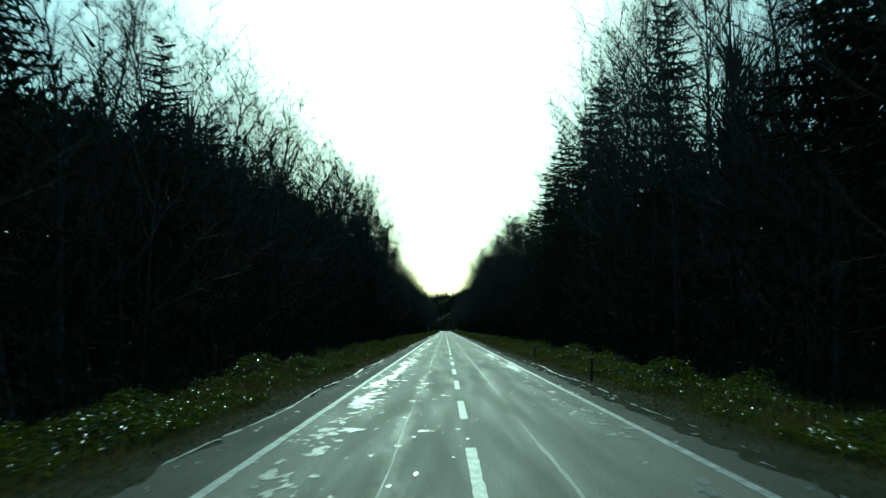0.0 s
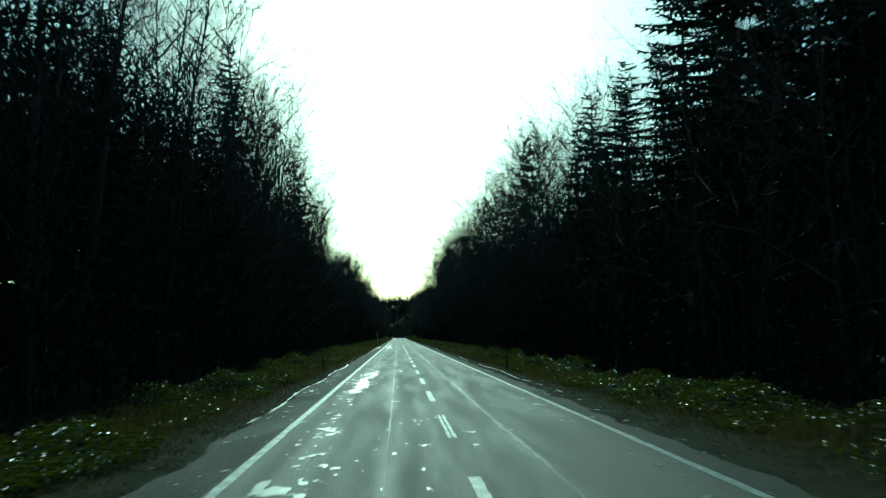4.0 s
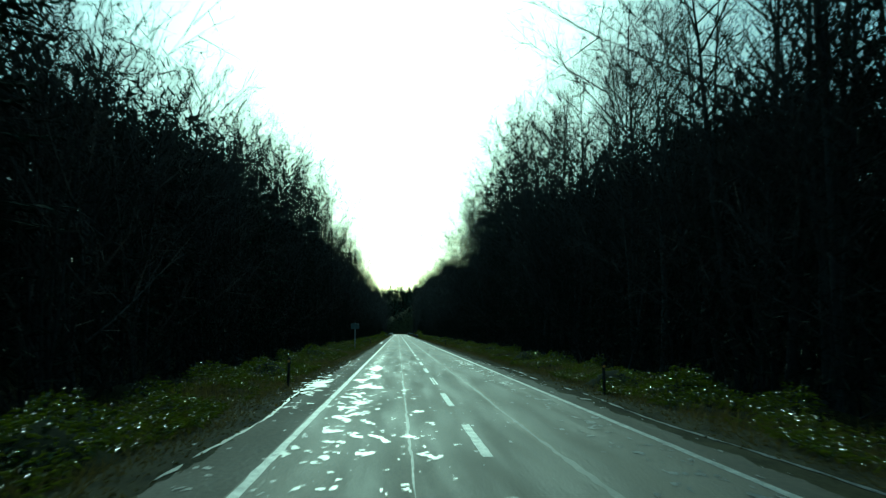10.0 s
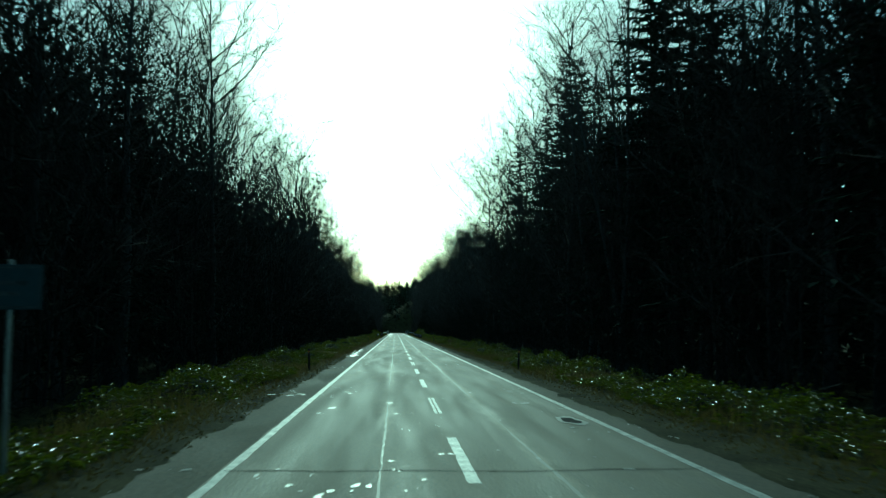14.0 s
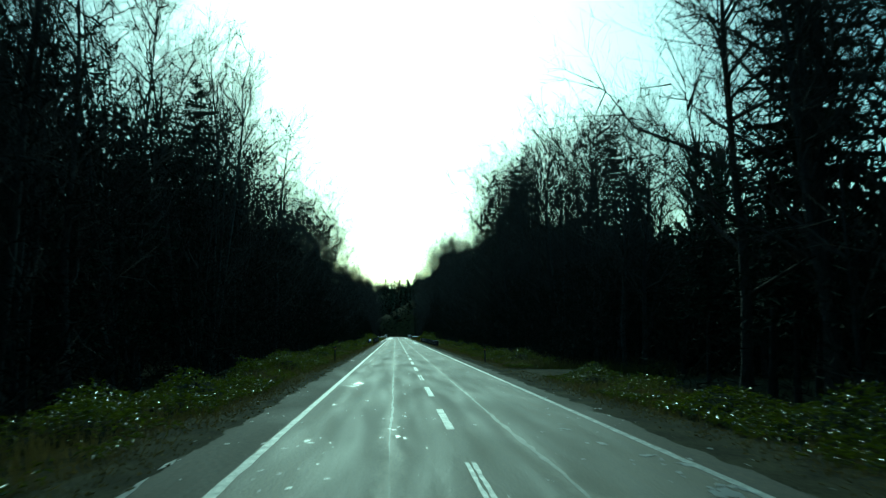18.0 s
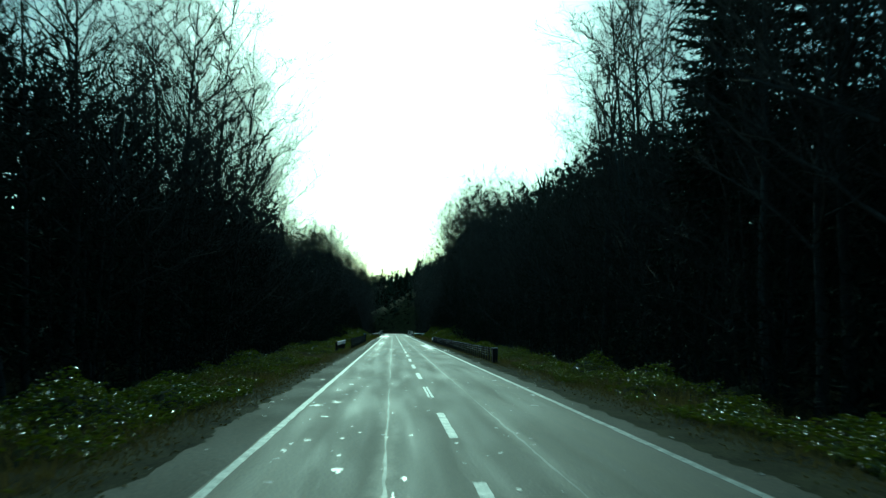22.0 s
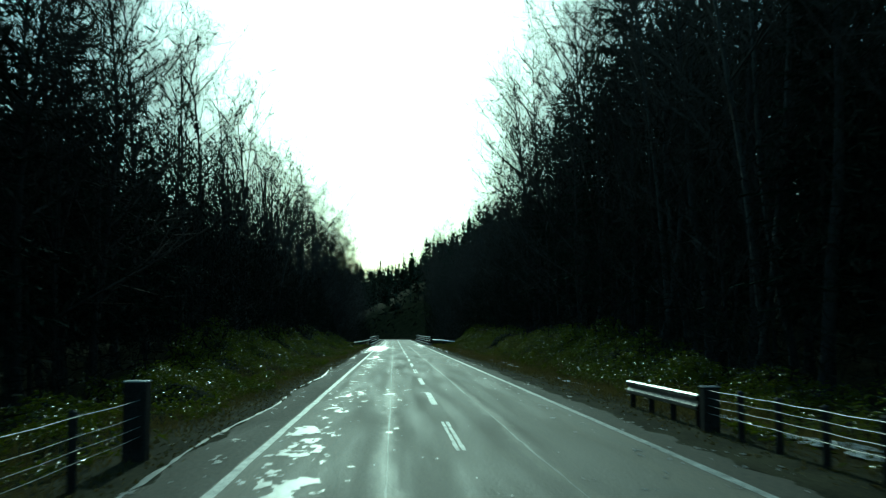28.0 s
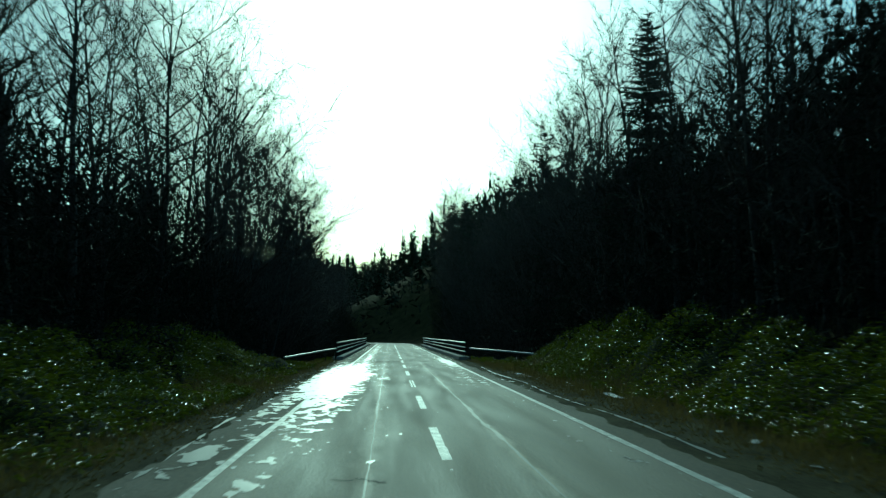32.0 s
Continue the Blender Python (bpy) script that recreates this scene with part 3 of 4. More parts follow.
def fir_tree(seed, height, width, whorls, per, low, droop, gaps=0.0, steps=7, name="fir_tree", label="", power=0.62):
    """A conifer: straight trunk, tiers of drooping boughs, each a flat spray of needled twigs."""
    rng = np.random.default_rng(seed)
    B, tri = [], []
    tx, ty = rng.normal(0, 0.012, 2)
    for k in range(whorls):
        f = low + (1 - low) * (k + rng.random() * 0.6) / whorls
        for m in range(per):
            if rng.random() < gaps:
                continue
            az = m * 2 * math.pi / per + k * 0.9 + rng.normal(0, 0.22)
            L = width * max(0.03, (1 - f)) ** power * rng.uniform(0.6, 1.12) + 0.12
            z = f * height + rng.normal(0, 0.12)
            o = np.array([tx * z, ty * z, z])
            h = np.array([math.cos(az), math.sin(az), 0.0])
            side = np.array([-h[1], h[0], 0.0])
            up0 = 0.34 * (f - 0.5) - droop * (1 - f)
            prev = o
            sx = np.linspace(0, 1, steps + 1)[1:]
            for i, s in enumerate(sx):
                p = o + h * L * s + np.array([0, 0, L * (up0 * s + 0.07 * s * s)])
                wlen = 0.42 * L * (1.12 - s) ** 0.6 * rng.uniform(0.7, 1.2) + 0.10
                for sg in (-1, 1):
                    tip = p + side * sg * wlen * 0.8 + h * wlen * 0.55 + np.array([0, 0, -0.22 * wlen + rng.normal(0, 0.05)])
                    b1 = prev + (p - prev) * 0.48
                    tri.append((b1, p + h * 0.05, tip))
                hang = prev + (p - prev) * 0.6 + side * rng.normal(0, 0.12) * wlen + np.array([0, 0, -0.34 * wlen])
                tri.append((prev, p, hang))
                prev = p
            tri.append((prev - side * 0.05, prev + side * 0.05, prev + h * 0.28 + np.array([0, 0, 0.05])))
            B.append((o, o + (prev - o) * 0.8, 0.018 + 0.006 * L, 0.006))
    tri = np.array(tri)
    root = new(name)
    tagged(root, label, "tree", "roadside trees")
    zs = np.linspace(-0.5, height, 8)
    pts = np.stack([tx * zs, ty * zs, zs], 1)
    rr = 0.0085 * height * (1 - np.linspace(0, 1, 8)) + 0.012
    piece("trunk", mesh_of("trunk", *limbs(pts[:-1], pts[1:], rr[:-1], rr[1:], 7), BARK), root)
    cols = lambda a, k: np.array([x[k] for x in a])
    needles = (tri.reshape(-1, 3), np.arange(len(tri) * 3).reshape(-1, 3))
    crown = joined(needles, limbs(cols(B, 0), cols(B, 1), cols(B, 2), cols(B, 3), 3))
    piece("crown", mesh_of("crown", *crown, NEEDLE), root)
    return root


BASE = 20.0
SPECIES = {
    "bare": [bare_tree(101, BASE, 5.6, 26, 0.28, 0.7, subs=11, label="tall leafless broadleaf tree at the forest edge"),
             bare_tree(102, BASE, 5.0, 26, 0.34, 0.9, subs=10, label="leafless tree with steep grey limbs"),
             bare_tree(105, BASE, 4.8, 30, 0.2, 0.8, subs=9, label="many-branched leafless tree in the forest's front row"),
             bare_tree(104, BASE, 5.2, 30, 0.25, 0.8, subs=10, stems=2, label="twin-stemmed leafless broadleaf tree")],
    "wide": [bare_tree(103, BASE, 7.4, 22, 0.2, 0.62, subs=14, twigs=10, label="wide-limbed leafless tree leaning over the verge")],
    "slim": [bare_tree(111, BASE, 3.6, 30, 0.35, 1.0, subs=6, twigs=8, bark=BIRCH, name="birch_tree", label="slender leafless birch with grey bark"),
             bare_tree(112, BASE, 3.2, 30, 0.42, 1.15, subs=6, twigs=8, name="birch_tree", label="thin leafless pole-like birch in a dense stand"),
             bare_tree(113, BASE, 3.4, 30, 0.25, 1.1, stems=3, subs=6, twigs=8, bark=BIRCH, name="birch_tree", label="clump of slim leafless birch stems")],
    "fir": [fir_tree(121, BASE, 3.7, 30, 7, 0.32, 0.30, 0.08, 5, label="tall dark green fir with layered boughs"),
            fir_tree(122, BASE, 3.1, 30, 7, 0.3, 0.26, 0.05, 5, label="narrow dark fir tapering to a point"),
            fir_tree(123, BASE, 4.2, 26, 7, 0.38, 0.28, 0.15, 5, label="old fir with ragged boughs and a bare lower trunk")],
    "larch": [fir_tree(131, BASE, 4.6, 20, 4, 0.28, 0.10, 0.30, 4, "larch_tree", "gaunt thinly needled larch with level boughs", 0.6)],
    "young": [fir_tree(141, 8.0, 1.9, 19, 6, 0.03, 0.22, 0.05, 6, "young_fir", "young bushy fir in the forest's undergrowth"),
              fir_tree(142, 8.0, 1.6, 18, 6, 0.03, 0.15, 0.08, 6, "young_fir", "young slim fir in the forest's undergrowth")],
    "back_bare": [bare_tree(161, BASE, 5.2, 28, 0.28, 0.75, subs=5, twigs=6, forks=1, name="forest_tree", label="leafless tree standing deeper in the forest"),
                  bare_tree(162, BASE, 3.6, 30, 0.35, 1.1, subs=5, twigs=6, forks=1, name="forest_tree", label="slender leafless tree standing deeper in the forest")],
    "back_fir": [fir_tree(163, BASE, 4.0, 24, 6, 0.2, 0.3, 0.08, 4, label="dark fir standing deeper in the forest")],
    "bush": [bare_tree(151, 7.0, 3.4, 26, 0.04, 0.9, stems=4, subs=5, twigs=5, forks=1, name="bush", label="dense leafless thicket bush at the verge"),
             bare_tree(152, 7.0, 3.8, 26, 0.03, 0.75, stems=5, subs=5, twigs=5, forks=1, name="bush", label="broad tangled leafless bush at the verge")],
}
for b in SPECIES["bush"]:
    tagged(b, category="bush", group="roadside bushes")
used = set()


def plant(kind, k, x, y, h, turn):
    """A tree of that kind, h metres tall, at x, y."""
    t = SPECIES[kind][k % len(SPECIES[kind])]
    base = {"young": 8.0, "bush": 7.0}.get(kind, BASE)
    s = h / base
    wide = s ** {"young": 0.7, "bush": 0.55}.get(kind, 0.8)
    m = Matrix.Translation((x, y, float(land(x, y)))) @ Matrix.Rotation(turn, 4, "Z") @ Matrix.Diagonal((wide, wide, s, 1))
    if t.name not in used:
        used.add(t.name)
        t.matrix_basis = m
        return t
    # the copy takes on the first tree's own scale, so that is divided out
    return copy_thing(t, m @ Matrix.Diagonal([1 / k for k in t.scale] + [1]))


# height of the forest's edge along the road, and the mix of kinds (broadleaf, birch, fir, larch)
LEFT_H = ((-40, 17), (20, 17), (50, 20), (75, 22.5), (105, 24.8), (135, 26.5), (155, 26), (190, 24.5), (213, 23.2), (228, 17.5), (246, 17), (262, 18.5), (275, 20), (303, 25),
          (320, 25), (345, 22.5), (375, 22), (421, 22.6), (445, 22), (471, 20.5), (490, 21), (500, 22), (515, 21.5), (530, 20), (538, 16), (545, 12), (554, 12.5), (565, 15.5), (588, 19.2), (609, 20.5),
          (645, 20), (690, 20.5), (704, 21), (720, 25.5), (741, 26), (752, 24), (758, 20), (781, 24), (800, 23), (815, 18), (900, 20))
RIGHT_H = ((-40, 22), (30, 22), (58, 26), (68, 28), (92, 28), (102, 26), (114, 24), (139, 20.5), (156, 20), (172, 23), (192, 23), (211, 24.5), (230, 24), (242, 18.5),
           (258, 21), (277, 24.5), (303, 27), (330, 26), (350, 26), (372, 27), (392, 26.5), (401, 15), (418, 15.5), (430, 19), (448, 20.5), (463, 21.5), (480, 23), (496, 25), (506, 19),
           (512, 16.5), (525, 16), (541, 17), (552, 17), (563, 20), (576, 21), (600, 26), (625, 27), (655, 26), (668, 22), (684, 19), (700, 19.5), (712, 23.5), (727, 28), (750, 27.5), (770, 25), (800, 28), (900, 28))
LEFT_MIX = ((-40, (6, 4, 0, 0)), (150, (5, 3, 1, 0)), (176, (6, 3, 0, 0)), (300, (6, 4, 0, 0)), (400, (6, 4, 0, 0)), (546, (5, 5, 0, 0)), (600, (5, 5, 0, 0)), (750, (3, 3, 2, 0)))
RIGHT_MIX = ((-40, (6, 4, 1, 0)), (80, (3, 2, 4, 0)), (135, (3, 2, 3, 0)), (163, (7, 3, 0, 0)), (195, (6, 4, 0, 0)), (236, (6, 5, 0, 0)), (322, (4, 4, 3, 0)), (372, (4, 2, 2, 0)), (400, (4, 3, 2, 0)), (416, (8, 2, 0, 0)), (458, (4, 2, 1, 0)), (488, (6, 2, 0, 0)),
             (514, (7, 3, 0, 0)), (590, (5, 6, 1, 0)), (632, (6, 4, 2, 0)), (678, (3, 2, 3, 0)), (714, (6, 2, 1, 0)), (770, (3, 2, 4, 0)))
KINDS = ("bare", "slim", "fir", "larch")


# share of the forest's height that its dense lower part fills
LEFT_D = ((-40, 0.68), (215, 0.66), (228, 0.8), (290, 0.8), (305, 0.66), (505, 0.62), (532, 0.45), (545, 0.85), (600, 0.85), (612, 0.6), (635, 0.55), (660, 0.42), (750, 0.42))
RIGHT_D = ((-40, 0.62), (36, 0.62), (48, 0.42), (74, 0.42), (84, 0.6), (125, 0.6), (140, 0.52), (175, 0.52), (190, 0.48), (197, 0.46), (206, 0.62), (235, 0.66), (245, 0.72), (262, 0.66), (290, 0.66), (305, 0.6), (345, 0.6), (379, 0.58), (388, 0.82), (399, 0.82), (402, 0.75), (416, 0.5), (424, 0.42), (440, 0.42), (500, 0.45), (508, 0.88), (565, 0.88), (590, 0.6), (612, 0.65), (630, 0.82), (657, 0.82), (669, 0.6), (700, 0.56), (712, 0.6))


def along(table, y):
    return float(np.interp(y, [a for a, b in table], [b for a, b in table]))


rng = np.random.default_rng(31)


def mixed(table, y):
    w = [m for a, m in table if a <= y][-1]
    return KINDS[rng.choice(4, p=np.array(w) / sum(w))]


count = 0
for side, heights, mix, dense in ((-1, LEFT_H, LEFT_MIX, LEFT_D), (1, RIGHT_H, RIGHT_MIX, RIGHT_D)):
    # the edge of the forest, one tree tall enough to set the skyline every few metres
    y = -6.0
    while y < 880:
        h = along(heights, y)
        clear = side > 0 and 402 < y < 413
        kind = mixed(mix, y)
        x = side * ({'bare': 13.1, 'slim': 12.3, 'fir': 14.2, 'larch': 12.6}[kind] + rng.normal(0, 0.8))
        if 712 < y < 812 and side > 0:
            x += side * 2
        if not clear:
            plant(kind, count, x, y, h * (rng.uniform(0.88, 1.04) if kind == 'fir' else rng.uniform(0.86, 0.98) if side < 0 else rng.uniform(0.95, 1.07)), rng.uniform(0, 6.28))
        count += 1
        y += rng.uniform(2.9, 4.9)
    # the second row
    y = -2.0
    while y < 860:
        h = along(heights, y)
        plant("back_fir" if mixed(mix, y) == "fir" else "back_bare", count, side * (18 + rng.normal(0, 1.8)), y, h * rng.uniform(0.75, 1.0), rng.uniform(0, 6.28))
        count += 1
        y += rng.uniform(6.6, 10.5)
    # undergrowth at the edge
    y = 0.0
    while y < 830:
        clear = side > 0 and 400 < y < 414
        kind = "young" if rng.random() < 0.35 else "bush"
        h = along(heights, y) * along(dense, y) * rng.uniform(0.62, 1.02)
        if kind == "young" and h > 8.5:
            kind = "back_fir"
        if not clear:
            plant(kind, count, side * ((12.0 if kind == "bush" else 13.0) + rng.normal(0, 0.6)), y, h, rng.uniform(0, 6.28))
        count += 1
        y += rng.uniform(3.6, 6.2)


# trees that stand out: wide limbs reaching over the verge
STAND = tuple((("bare", "slim", "bare", "slim")[k % 4], k, 12.6 + 1.1 * math.sin(2.1 * k), 414.8 + 3.9 * k, 15.6 + 0.65 * k) for k in range(9))
for kind, k, x, y, h in STAND + (("wide", 0, 10.8, 394.0, 24), ("bare", 1, 11.5, 388, 22), ("wide", 0, 12.6, 249, 22), ("wide", 0, 11.4, 227, 23), ("bare", 0, 14.0, 150, 23), ("bare", 1, 14.5, 143, 23), ("slim", 0, 13.6, 157, 22), ("bare", 0, 10.6, 469.5, 18), ("bare", 0, -12.5, 516, 21), ("fir", 0, -12.2, 185, 21), ("wide", 0, -12.4, 197, 21), ("wide", 0, 12.6, 181, 24), ("bare", 0, 13.0, 200, 22), ("wide", 0, -12.8, 530, 20), ("larch", 0, -12.0, 219, 18), ("bare", 3, -12.0, 501, 24), ("bare", 0, -12.6, 496, 23),
                         ("bare", 1, -13.2, 507, 23), ("wide", 0, -12.4, 693, 20), ("bare", 3, -12.3, 699, 21), ("bare", 0, -12.0, 706, 22), ("wide", 0, -11.8, 713, 24), ("bare", 2, -11.4, 721, 24), ("bare", 3, -11.2, 727, 25), ("wide", 0, -11.4, 734, 25), ("bare", 0, -11.6, 741, 25), ("wide", 0, -11.6, 748, 23), ("wide", 0, 11.0, 466, 21), ("bare", 1, 12.2, 232, 24), ("bare", 0, 12.8, 226, 24), ("fir", 1, 13.4, 464, 20), ("fir", 2, 13.6, 474, 22), ("fir", 0, 13.4, 481, 23), ("fir", 1, 13.6, 487, 23), 
                         ("fir", 1, 13.0, 138, 16.5), ("fir", 0, 13.1, 176.5, 23.4), ("fir", 1, 13.0, 101, 25), ("fir", 0, 13.0, 67, 20), ("fir", 0, 13.2, 331, 25), ("fir", 2, 13.8, 322, 24), ("fir", 0, 13.4, 406, 10.5), ("fir", 0, -12.8, 418, 17.5), ("bare", 0, 11.6, 470, 23), ("slim", 0, 11.8, 476, 22), ("fir", 1, 14.5, 429, 17.5), ("fir", 2, 14.4, 650, 22), ("fir", 1, 13.6, 698, 18), ("fir", 0, 13.2, 16, 22), ("fir", 2, 13.6, 22.5, 24),  ("fir", 1, -13.6, 17, 20), ("fir", 2, -12.6, 31, 15), ("fir", 0, -12.6, 41, 14), ("fir", 1, -12.4, 758, 21)):
    plant(kind, k, x, y, h, 0.7 * y)


# ---- undergrowth and the depth of the forest
def shards(rng, pts, length, width, upward):
    """A twig or leafy spray, as one tapering blade, at each point."""
    n = len(pts)
    d = rng.normal(0, 1, (n, 3))
    d[:, 2] = np.abs(d[:, 2]) * upward
    d /= np.linalg.norm(d, axis=1, keepdims=True)
    s = np.cross(d, rng.normal(0, 1, (n, 3)))
    s /= np.linalg.norm(s, axis=1, keepdims=True) + 1e-9
    L = (length * rng.uniform(0.5, 1.3, n))[:, None]
    W = (width * rng.uniform(0.5, 1.3, n))[:, None]
    v = np.stack([pts - s * W / 2, pts + s * W / 2, pts + d * L], 1).reshape(-1, 3)
    return v, np.arange(3 * n).reshape(-1, 3)


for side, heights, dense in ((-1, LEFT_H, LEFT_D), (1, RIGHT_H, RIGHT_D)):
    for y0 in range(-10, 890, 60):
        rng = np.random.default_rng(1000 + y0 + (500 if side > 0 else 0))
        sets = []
        # the low front layer is added to darken the forest's foot as shade would
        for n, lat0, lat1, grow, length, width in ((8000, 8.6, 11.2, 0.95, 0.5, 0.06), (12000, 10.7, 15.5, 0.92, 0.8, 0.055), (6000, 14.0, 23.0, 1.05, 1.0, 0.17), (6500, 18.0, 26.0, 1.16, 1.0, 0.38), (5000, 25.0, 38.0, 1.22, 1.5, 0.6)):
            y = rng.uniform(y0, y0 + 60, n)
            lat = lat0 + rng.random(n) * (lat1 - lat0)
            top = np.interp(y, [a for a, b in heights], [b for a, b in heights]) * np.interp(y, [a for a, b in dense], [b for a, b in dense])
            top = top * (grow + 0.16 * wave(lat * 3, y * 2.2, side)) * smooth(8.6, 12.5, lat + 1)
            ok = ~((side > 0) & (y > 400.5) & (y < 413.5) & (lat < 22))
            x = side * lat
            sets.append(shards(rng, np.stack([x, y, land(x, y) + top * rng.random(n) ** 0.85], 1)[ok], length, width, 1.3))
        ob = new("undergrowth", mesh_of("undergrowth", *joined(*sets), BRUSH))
        tagged(ob, "dense undergrowth below the crowns, partly dark filler for the forest's shade", "undergrowth", kind="stuff")
        # the fine twigs of many crowns, grown into one another: a dome of them every few metres
        m, per = 34, 330
        cy = y0 + 60 * (np.arange(m) + rng.random(m)) / m
        cl = 12.2 + 7.5 * rng.random(m) ** 1.3
        top = np.interp(cy, [a for a, b in heights], [b for a, b in heights]) * rng.uniform(0.86, 1.04, m)
        low = top * np.interp(cy, [a for a, b in dense], [b for a, b in dense]) * 0.72
        wide = rng.uniform(1.7, 3.0, m)
        u = rng.normal(0, 1, (m, per, 3))
        u *= rng.random((m, per, 1)) ** 0.45 / np.linalg.norm(u, axis=2, keepdims=True)
        u[:, :, 2] = np.abs(u[:, :, 2])
        y = (cy[:, None] + wide[:, None] * u[:, :, 1]).ravel()
        lat = (cl[:, None] + wide[:, None] * u[:, :, 0]).ravel()
        z = (low[:, None] + (top - low)[:, None] * u[:, :, 2]).ravel()
        ok = ~((side > 0) & (y > 400) & (y < 414) & (lat < 16))
        x = side * lat
        ob = new("twig_mass", mesh_of("twig_mass", *shards(rng, np.stack([x, y, land(x, y) + z], 1)[ok], 0.85, 0.017, 2.2), TWIG))
        tagged(ob, "tangle of fine bare twigs between the tree crowns", "twigs", kind="stuff")


def far_trees(name, rng, pts, h, fir_share, mat, label, fine=0.011, many=84):
    """Small, simple trees for the far woods, joined."""
    sets = []
    n = len(pts)
    fir = rng.random(n) < fir_share
    for sel, isfir in ((fir, True), (~fir, False)):
        p, hh = pts[sel], h[sel]
        if not len(p):
            continue
        k = 54 if isfir else many
        f = rng.random((len(p), k)) ** (1.0 if isfir else 0.7)
        az = rng.uniform(0, 6.28, (len(p), k))
        if isfir:
            rad = (1 - f) * 0.20 * hh[:, None] + 0.15
            zz = (0.12 + 0.86 * f) * hh[:, None]
        else:
            rad = 0.24 * hh[:, None] * np.sqrt(np.clip(1 - ((f - 0.55) / 0.5) ** 2, 0.05, 1)) * rng.random((len(p), k)) ** 0.4
            zz = (0.3 + 0.66 * f) * hh[:, None]
        base = np.stack([p[:, 0:1] + np.cos(az) * rad * 0.1, p[:, 1:2] + np.sin(az) * rad * 0.1, p[:, 2:3] + zz], -1)
        tip = np.stack([p[:, 0:1] + np.cos(az) * rad, p[:, 1:2] + np.sin(az) * rad, p[:, 2:3] + zz + (-0.06 if isfir else 0.16) * hh[:, None]], -1)
        w = np.stack([-np.sin(az), np.cos(az), 0.5 + 0 * az], -1) * (0.30 * rad if isfir else fine * hh[:, None])[:, :, None]
        v = np.stack([base - w, base + w, tip], 2).reshape(-1, 3)
        sets.append((v, np.arange(len(v)).reshape(-1, 3)))
        sets.append(spikes(p, p + np.stack([0 * hh, 0 * hh, hh], 1), 0.012 * hh))
    ob = new(name, mesh_of(name, *joined(*sets), mat))
    return tagged(ob, label, "woods", kind="stuff")


rng = np.random.default_rng(77)
n = 800
side = rng.choice((-1, 1), n)
y = rng.uniform(-40, 900, n)
x = side * rng.uniform(23, 45, n)
hh = np.where(side < 0, np.interp(y, [a for a, b in LEFT_H], [b for a, b in LEFT_H]), np.interp(y, [a for a, b in RIGHT_H], [b for a, b in RIGHT_H])) * rng.uniform(0.75, 1.0, n)
far_trees("deep_woods", rng, np.stack([x, y, land(x, y)], 1), hh, 0.5, NEEDLE, "deep mixed woods behind the forest edge", 0.0055, 150)
n = 3000
y = 880 + 620 * rng.random(n)
x = rng.uniform(-420, 420, n) * (0.35 + 0.65 * rng.random(n))
ok = np.abs(x - road_x(np.minimum(y, 990))) > np.where(y < 985, 11, 0)
x, y = x[ok], y[ok]
far_trees("hill_woods", rng, np.stack([x, y, land(x, y)], 1), rng.uniform(10.5, 15.5, len(x)) * (0.55 + 0.45 * smooth(885, 925, y + np.abs(x - road_x(np.minimum(y, 900))))), 0.5, NEEDLE, "mixed woods on the far hillside")

n = 14000
x, y = rng.uniform(-90, 140, n), rng.uniform(870, 1030, n)
ok = np.abs(x - road_x(np.minimum(y, 990))) > np.where(y < 985, 8.5, 0)
x, y = x[ok], y[ok]
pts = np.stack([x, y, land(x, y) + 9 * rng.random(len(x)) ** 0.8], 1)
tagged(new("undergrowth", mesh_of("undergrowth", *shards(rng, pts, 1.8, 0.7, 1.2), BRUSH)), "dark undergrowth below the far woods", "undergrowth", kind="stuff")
n = 16000
x, y = rng.uniform(-110, 130, n), rng.uniform(1000, 1260, n)
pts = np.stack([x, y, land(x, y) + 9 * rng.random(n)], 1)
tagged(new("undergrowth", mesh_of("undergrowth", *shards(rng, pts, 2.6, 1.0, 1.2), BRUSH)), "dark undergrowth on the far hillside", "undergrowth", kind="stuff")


# ---- bamboo grass and dry grass on the verges
def leaves(rng, x, y, z, length, width, flat, roll=0.35):
    """Long leaves, each folded along its middle: two faces."""
    n = len(x)
    az = rng.uniform(0, 2 * np.pi, n)
    tilt = rng.normal(0.1, flat, n)
    d = np.stack([np.cos(az) * np.cos(tilt), np.sin(az) * np.cos(tilt), np.sin(tilt)], 1)
    s = np.stack([-np.sin(az), np.cos(az), rng.normal(0, roll, n)], 1)
    o = np.stack([x, y, z], 1)
    L, W = (length * rng.uniform(0.6, 1.3, n))[:, None], (width * rng.uniform(0.7, 1.3, n))[:, None]
    mid = o + d * L * 0.45 + [0, 0, 0.02]
    tip = o + d * L + np.stack([0 * x, 0 * x, -0.2 * L[:, 0]], 1)
    v = np.stack([o, mid - s * W / 2, tip, mid + s * W / 2], 1).reshape(-1, 3)
    q = np.arange(n)[:, None] * 4
    f = np.concatenate([q + [[0, 1, 2]], q + [[0, 2, 3]]])
    return v, f


